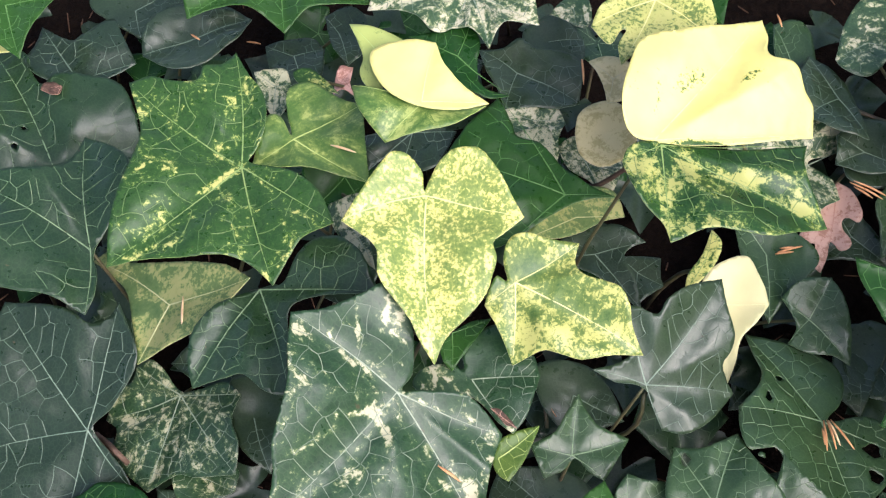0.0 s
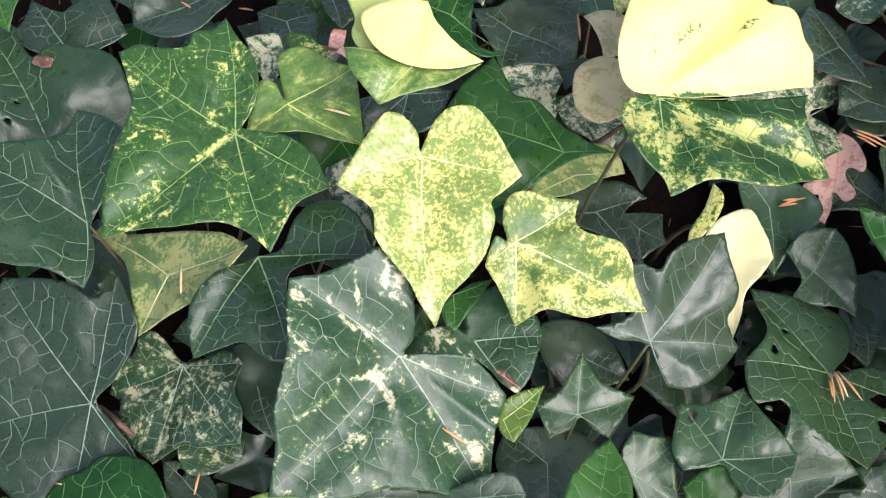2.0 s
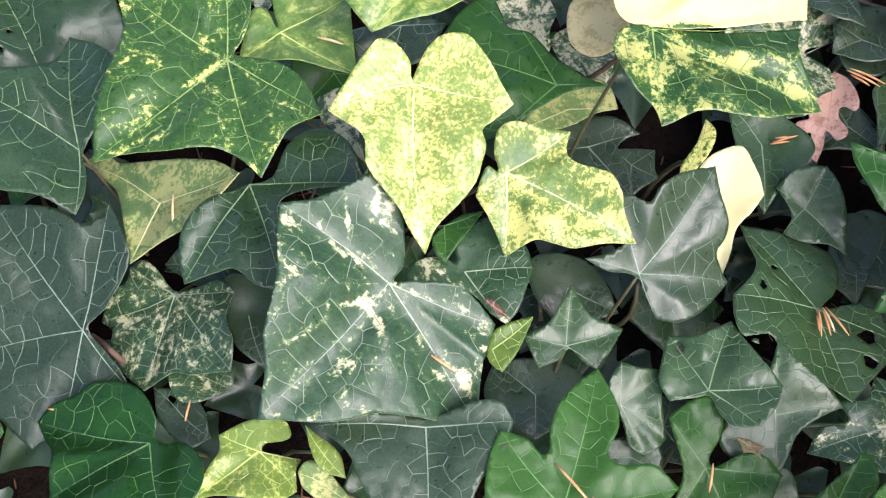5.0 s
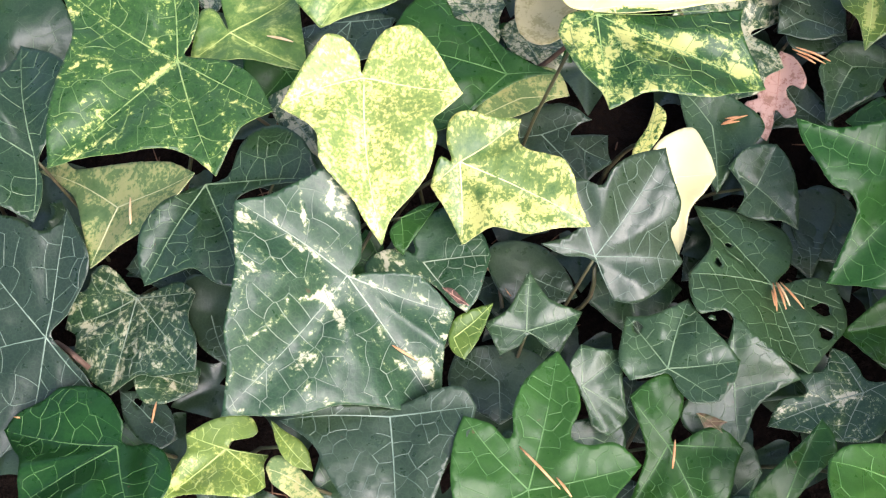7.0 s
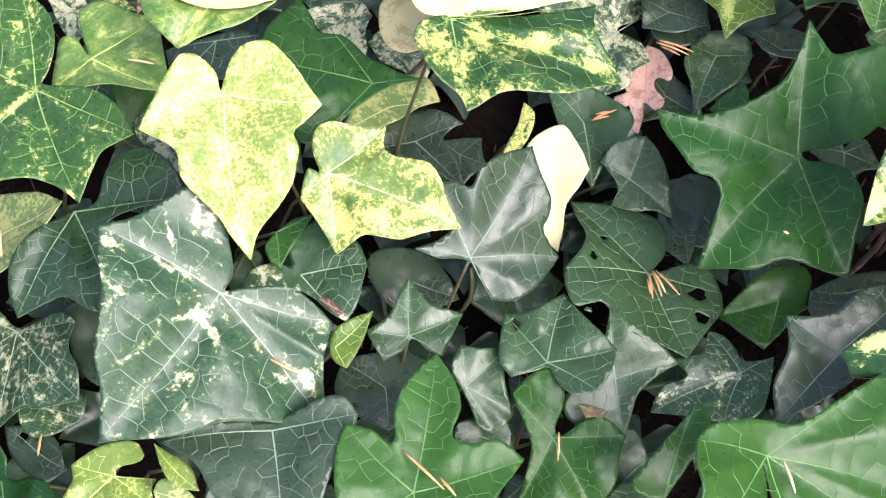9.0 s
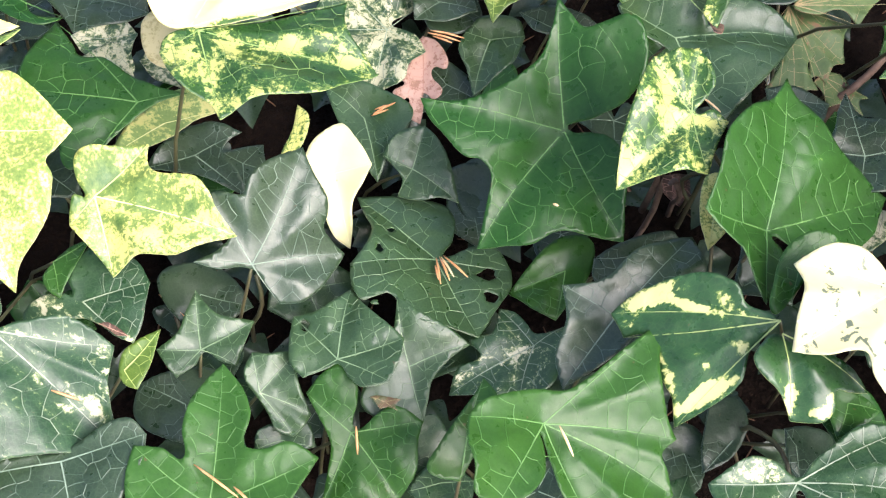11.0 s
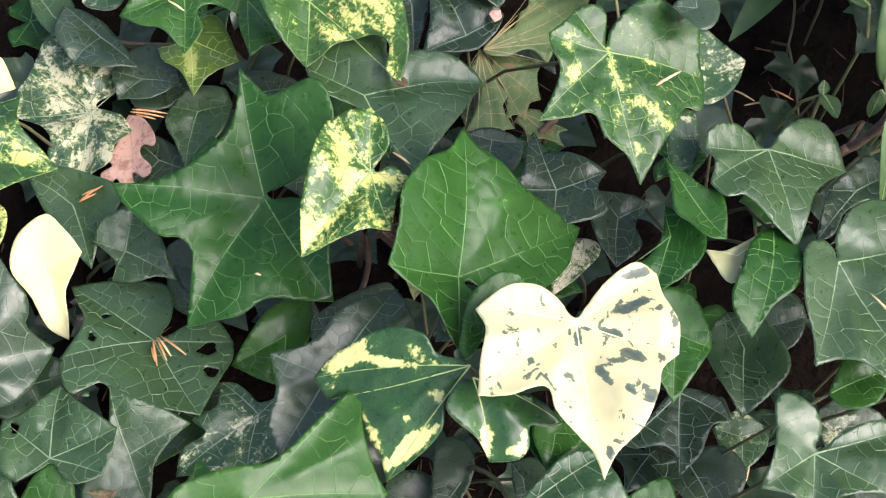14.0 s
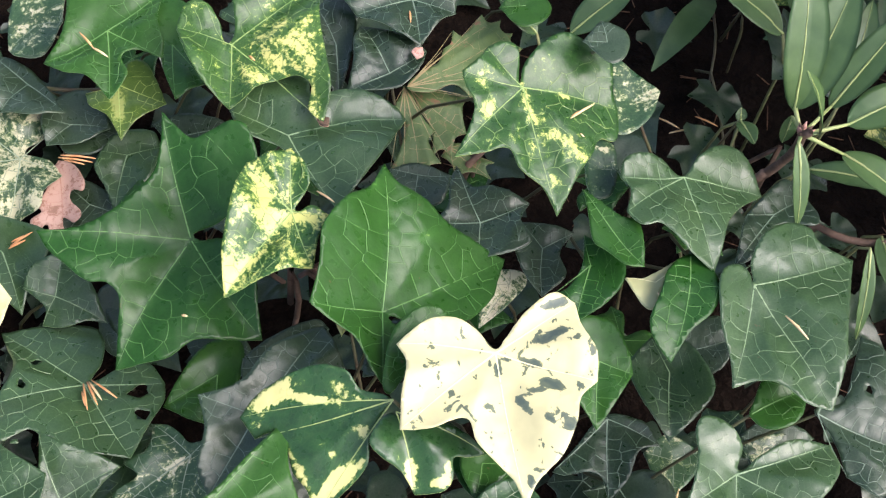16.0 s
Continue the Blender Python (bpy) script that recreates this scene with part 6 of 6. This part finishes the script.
vine((0.3107, 0.0375, 0.0700), (0.3141, 0.0145, 0.0900), .0012)
vine((0.2294, 0.3576, 0.0500), (0.2650, 0.3411, 0.0500), .0012)

# ---- the broad-leaved shrub beside the ivy ----


def shrub_leaf(base, tip, width):
    """A long smooth leathery leaf with a pale midrib, on a short stalk."""
    a, b = Vector(base), Vector(tip)
    d = b - a
    ln = d.length
    side = d.cross(Vector((0, 0, 1))).normalized()
    up = side.cross(d).normalized()
    vs, fs = [], []
    rows, cols = 22, 8
    for i in range(rows + 1):
        s = i / rows
        half = 0.5 * width * (math.sin(math.pi * s**0.85) ** 0.75 if 0 < s < 1 else 0.0) + 0.0003
        for j in range(cols + 1):
            q = 2 * j / cols - 1
            lift = 0.22 * abs(q) * half - 0.06 * ln * (2 * s - 1) ** 2 + 0.0006 * noise.noise((60 * s, 3 * q, 20 * a.x))
            vs.append(d * s + side * q * half + up * (lift + 0.06 * ln))
    n = len(vs)
    vs += [v - up * 0.0004 for v in vs]
    w = cols + 1
    for i in range(rows):
        for j in range(cols):
            k = i * w + j
            fs += [(k, k + 1, k + w + 1, k + w), (n + k, n + k + w, n + k + w + 1, n + k + 1)]
        for k in (i * w, i * w + cols):
            fs.append((k, k + w, n + k + w, n + k))
    leaf = thing("shrub_leaf", a, "smooth leathery green shrub leaf with pale midrib", "leaf", "shrub leaves")
    part("blade", mesh_from("blade", vs, fs, [RHODO]), leaf)
    mid = [vs[i * w + cols // 2] + up * 0.0002 for i in range(rows + 1)]
    part("midrib", mesh_from("midrib", *tube(mid, [max(0.0002, 0.0008 * (1 - i / rows)) for i in range(rows + 1)], 6), [RHODO_RIB]), leaf)
    root = Vector((0.5644, 0.1006, 0.1620)) - a
    if root.length < 0.04:
        part("stalk", mesh_from("stalk", *tube([mid[0] + (mid[1] - mid[0]) * 0.5, mid[0] * 0.5 + root * 0.5, root], (0.0008, 0.0011, 0.0014)), [RHODO_RIB]), leaf)
    else:
        part("stalk", mesh_from("stalk", *tube([mid[0], mid[0] - d.normalized() * 0.01 - Vector((0, 0, 0.02)), mid[0] - d.normalized() * 0.02 - Vector((0, 0, a.z + 0.01))], (0.0009, 0.001, 0.0012)), [TWIG]), leaf)


shrub_leaf((0.5627, 0.1119, 0.1700), (0.5791, 0.1618, 0.2300), 0.0232)
shrub_leaf((0.5670, 0.1136, 0.1650), (0.6038, 0.1456, 0.2200), 0.0264)
shrub_leaf((0.5853, 0.1068, 0.1650), (0.6304, 0.1224, 0.2100), 0.0180)
shrub_leaf((0.5841, 0.0925, 0.1700), (0.6289, 0.0895, 0.1800), 0.0227)
shrub_leaf((0.5864, 0.0862, 0.1500), (0.6029, 0.0425, 0.1500), 0.0189)
shrub_leaf((0.5575, 0.0971, 0.1650), (0.5511, 0.0655, 0.1300), 0.0094)
shrub_leaf((0.5665, 0.0943, 0.1700), (0.5480, 0.1102, 0.2150), 0.0134)
shrub_leaf((0.5997, 0.1016, 0.1000), (0.6308, 0.0594, 0.1200), 0.0159)
shrub_leaf((0.6259, 0.1780, 0.1200), (0.5919, 0.2216, 0.1400), 0.0264)
shrub_leaf((0.5676, 0.1130, 0.1600), (0.5637, 0.1071, 0.1450), 0.0078)
shrub_leaf((0.6277, 0.1246, 0.1300), (0.6568, 0.1580, 0.1600), 0.0178)
shrub_leaf((0.5880, 0.0404, 0.1200), (0.5746, 0.0068, 0.0800), 0.0080)
shrub_leaf((0.6581, 0.1382, 0.1200), (0.6757, 0.1491, 0.1300), 0.0165)
shrub_leaf((0.6282, 0.0521, 0.0800), (0.6119, 0.0199, 0.0800), 0.0162)
shrub_leaf((0.5810, 0.1451, 0.1000), (0.5766, 0.1270, 0.1050), 0.0111)
shrub_leaf((0.5810, 0.1451, 0.1000), (0.5837, 0.1510, 0.1050), 0.0066)
shrub_leaf((0.5005, 0.2465, 0.1000), (0.4868, 0.2707, 0.1100), 0.0153)
shrub_leaf((0.5427, 0.2612, 0.0600), (0.5923, 0.2674, 0.0800), 0.0216)

hub = Vector((0.5644, 0.1006, 0.1620))
bud = thing("shrub_bud", hub, "small brown scaly bud at the tip of a shrub twig", "bud")
for i in range(7):
    w = i * 2.4
    d = Vector((math.cos(w) * 0.6, math.sin(w) * 0.6, 1.0)).normalized()
    o = Vector((math.cos(w), math.sin(w), 0)) * 0.0012
    part("bud_scale", mesh_from("bud_scale", *tube([o - d * 0.001, o + d * 0.003, o + d * 0.0065], (0.0013, 0.0014, 0.0002), 6), [DEAD if i % 2 else BARK]), bud)

# ---- litter on the soil ----
rng = random.Random(5)
vs, fs = [], []
for _ in range(1500):
    x, y, w, ln = rng.uniform(-0.45, 0.85), rng.uniform(-0.2, 0.65), rng.uniform(0, 6.283), rng.uniform(0.006, 0.016)
    z = 0.012 * noise.noise((9 * x, 9 * y, 0)) + 0.005 * noise.noise((50 * x, 50 * y, 2)) - 0.003 + rng.uniform(0, 0.004)
    d = Vector((math.cos(w) * ln / 2, math.sin(w) * ln / 2, rng.uniform(-0.25, 0.25) * ln))
    p = Vector((x, y, z))
    v, f = tube([p - d, p, p + d], (0.0003, 0.0005, 0.0003), 4)
    fs += [tuple(i + len(vs) for i in q) for q in f]
    vs += v
tagged(new("needle_litter", mesh_from("needle_litter", vs, fs, [LITTER])), "dry brown needles strewn over the dark soil", "litter", kind="stuff")

# ---- low shaded ivy between the stalks, and the bed going on around ----


def common_edge(rng, size):
    """The edge of an ordinary five-lobed ivy leaf, its tip to the south."""
    k = lambda a: a * size * rng.uniform(0.9, 1.1)
    j = lambda a: a + rng.uniform(-5, 5)
    return [(82, 0.12 * size), (j(62), k(0.5)), (j(42), k(0.62), 1), (j(20), k(0.55)), (j(-12), k(0.8), 1), (j(-42), k(0.62)), (j(-90), k(1.0), 1), (j(-138), k(0.62)), (j(-168), k(0.8), 1), (j(-200), k(0.55)), (j(-222), k(0.62), 1), (j(-242), k(0.5)), (-262, 0.12 * size)]


rng = random.Random(11)
low = []
for _ in range(1600):
    x, y = rng.uniform(-0.3, 0.66), rng.uniform(-0.08, 0.45)
    if any((x - a) ** 2 + (y - b) ** 2 < 0.04**2 for a, b in low) or (x > 0.52 and y > 0.13 and rng.random() < 0.45) or (0.1 < x < 0.15 and 0.22 < y < 0.29):
        continue
    low.append((x, y))

canopy = list(placed)
middle = []
for _ in range(1500):
    x, y, size = rng.uniform(-0.28, 0.56), rng.uniform(-0.07, 0.43), rng.uniform(24, 34)
    over = [a[2] for a, r in canopy if math.hypot(x - a[0], y - a[1]) < 0.75 * (r + 0.001 * size)]
    z = min(over, default=0.06) - rng.uniform(0.022, 0.034)
    if z < 0.026 or any((x - a) ** 2 + (y - b) ** 2 < 0.05**2 for a, b in middle) or (x > 0.5 and y > 0.12) or (0.1 < x < 0.16 and 0.2 < y < 0.3):
        continue
    middle.append((x, y))
    turn = rng.uniform(-80, 80)
    edge = [(e[0] + turn, *e[1:]) for e in common_edge(rng, size)]
    ivy_leaf(rng.choice(("dark", "dark", "mid", "green")), (x, y, z), (rng.uniform(-0.25, 0.25), rng.uniform(-0.2, 0.25), 0.05), edge, label="ivy leaf half hidden in shade under the others", deep=True)

blades = []
for kind in ("dark", "dark", "green", "dark", "mixed"):
    m = ivy_leaf(kind, (0, 0, 0), (rng.uniform(-0.2, 0.2), rng.uniform(-0.2, 0.3), 0.08), common_edge(rng, rng.uniform(36, 52)), stalk=False, deep=True)
    me = m.children[0].data
    n = len(me.vertices)
    co, fl, gr, cr = np.empty(3 * n), np.empty(3 * n), np.empty(3 * n), np.empty(n)
    me.vertices.foreach_get("co", co), me.attributes["flat"].data.foreach_get("vector", fl)
    me.attributes["grain"].data.foreach_get("vector", gr), me.attributes["cream"].data.foreach_get("value", cr)
    k = len([p for p in me.polygons if p.material_index == 0 and len(p.vertices) == 3])
    blades.append((co.reshape(-1, 3)[: n // 2], [tuple(p.vertices) for p in me.polygons[:k]], fl.reshape(-1, 3)[: n // 2], gr.reshape(-1, 3)[: n // 2], cr[: n // 2], kind))
    for o in (*m.children_recursive, m):
        bpy.data.objects.remove(o)


def seen(x, y):
    return -0.3 < x < 0.63 and -0.09 < y < 0.46


kinds = ("dark", "green", "mixed")
spots, vs, fs, ms, at_flat, at_grain, at_cream, at_tint = [], [], [], [], [], [], [], []


def bed_leaf(x, y, z, which, size, lean):
    co, tris, fl, gr, cr, kind = blades[which]
    m = np.array(pose(x, y, z, rng.uniform(-lean, lean), rng.uniform(-lean, lean), rng.uniform(-70, 70)))
    fs.extend(tuple(i + len(vs) for i in t) for t in tris)
    ms.extend([kinds.index(kind)] * len(tris))
    vs.extend(size * co @ m[:3, :3].T + m[:3, 3])
    at_flat.append(size * fl + (x, y, 0)), at_grain.append(size * gr + (x, y, 0)), at_cream.append(cr), at_tint.append(np.full(len(co), rng.random()))


for x, y in low:
    bed_leaf(x, y, rng.uniform(0.012, 0.036), rng.choice((0, 1, 3)), rng.uniform(0.5, 0.7), 12)
for _ in range(6000):
    x, y = rng.gauss(0.15, 0.55), rng.gauss(0.18, 0.5)
    if seen(x, y) or any((x - a) ** 2 + (y - b) ** 2 < 0.06**2 for a, b in spots) or math.hypot(x - 0.15, y - 0.2) > 1.1:
        continue
    spots.append((x, y))
    bed_leaf(x, y, 0.088 + rng.uniform(-0.04, 0.02), rng.randrange(5), 1.0, 15)
me = mesh_from("ivy_bed", vs, fs, [LEAF[k] for k in kinds])
me.polygons.foreach_set("material_index", ms)
for key, rows in (("flat", at_flat), ("grain", at_grain)):
    me.attributes.new(key, "FLOAT_VECTOR", "POINT").data.foreach_set("vector", np.vstack(rows).ravel())
for key, rows in (("cream", at_cream), ("tint_and_light", at_tint)):
    me.attributes.new(key, "FLOAT", "POINT").data.foreach_set("value", np.concatenate(rows))
tagged(new("ivy_bed", me), "bed of dark green ivy going on all round", "ivy", kind="stuff")

# ---- the shrub going on beyond the ivy ----
# Mostly unseen; thickened and carried south to keep the sun off the soil.
vs, fs = [], []
for _ in range(2100):
    x, y = rng.uniform(0.64, 1.25), rng.uniform(-0.2, 1.0)
    if x < 0.7 and y < 0.1 or rng.random() < 0.25:
        continue
    z, turn, rise = rng.uniform(0.05, 0.24 + 0.45 * min(1, (x - 0.6) / 0.4)), rng.uniform(0, 6.283), rng.uniform(-0.3, 0.6)
    ln, wd = rng.uniform(0.05, 0.09), rng.uniform(0.018, 0.028)
    d = Vector((math.cos(turn), math.sin(turn), rise)).normalized()
    side = d.cross(Vector((0, 0, 1))).normalized()
    up = side.cross(d)
    k = len(vs)
    for i in range(9):
        s = i / 8
        half = 0.5 * wd * math.sin(math.pi * min(1, max(0, s**0.85))) ** 0.75 if 0 < i < 8 else 0.0004
        p = Vector((x, y, z)) + d * ln * s - up * 0.12 * ln * (2 * s - 1) ** 2
        vs += [p - side * half + up * 0.2 * half, p, p + side * half + up * 0.2 * half]
    for i in range(8):
        q = k + 3 * i
        fs += [(q, q + 1, q + 4, q + 3), (q + 1, q + 2, q + 5, q + 4)]
tagged(new("shrub_mass", mesh_from("shrub_mass", vs, fs, [RHODO])), "leathery green shrub leaves thick beside the ivy", "shrub", kind="stuff")
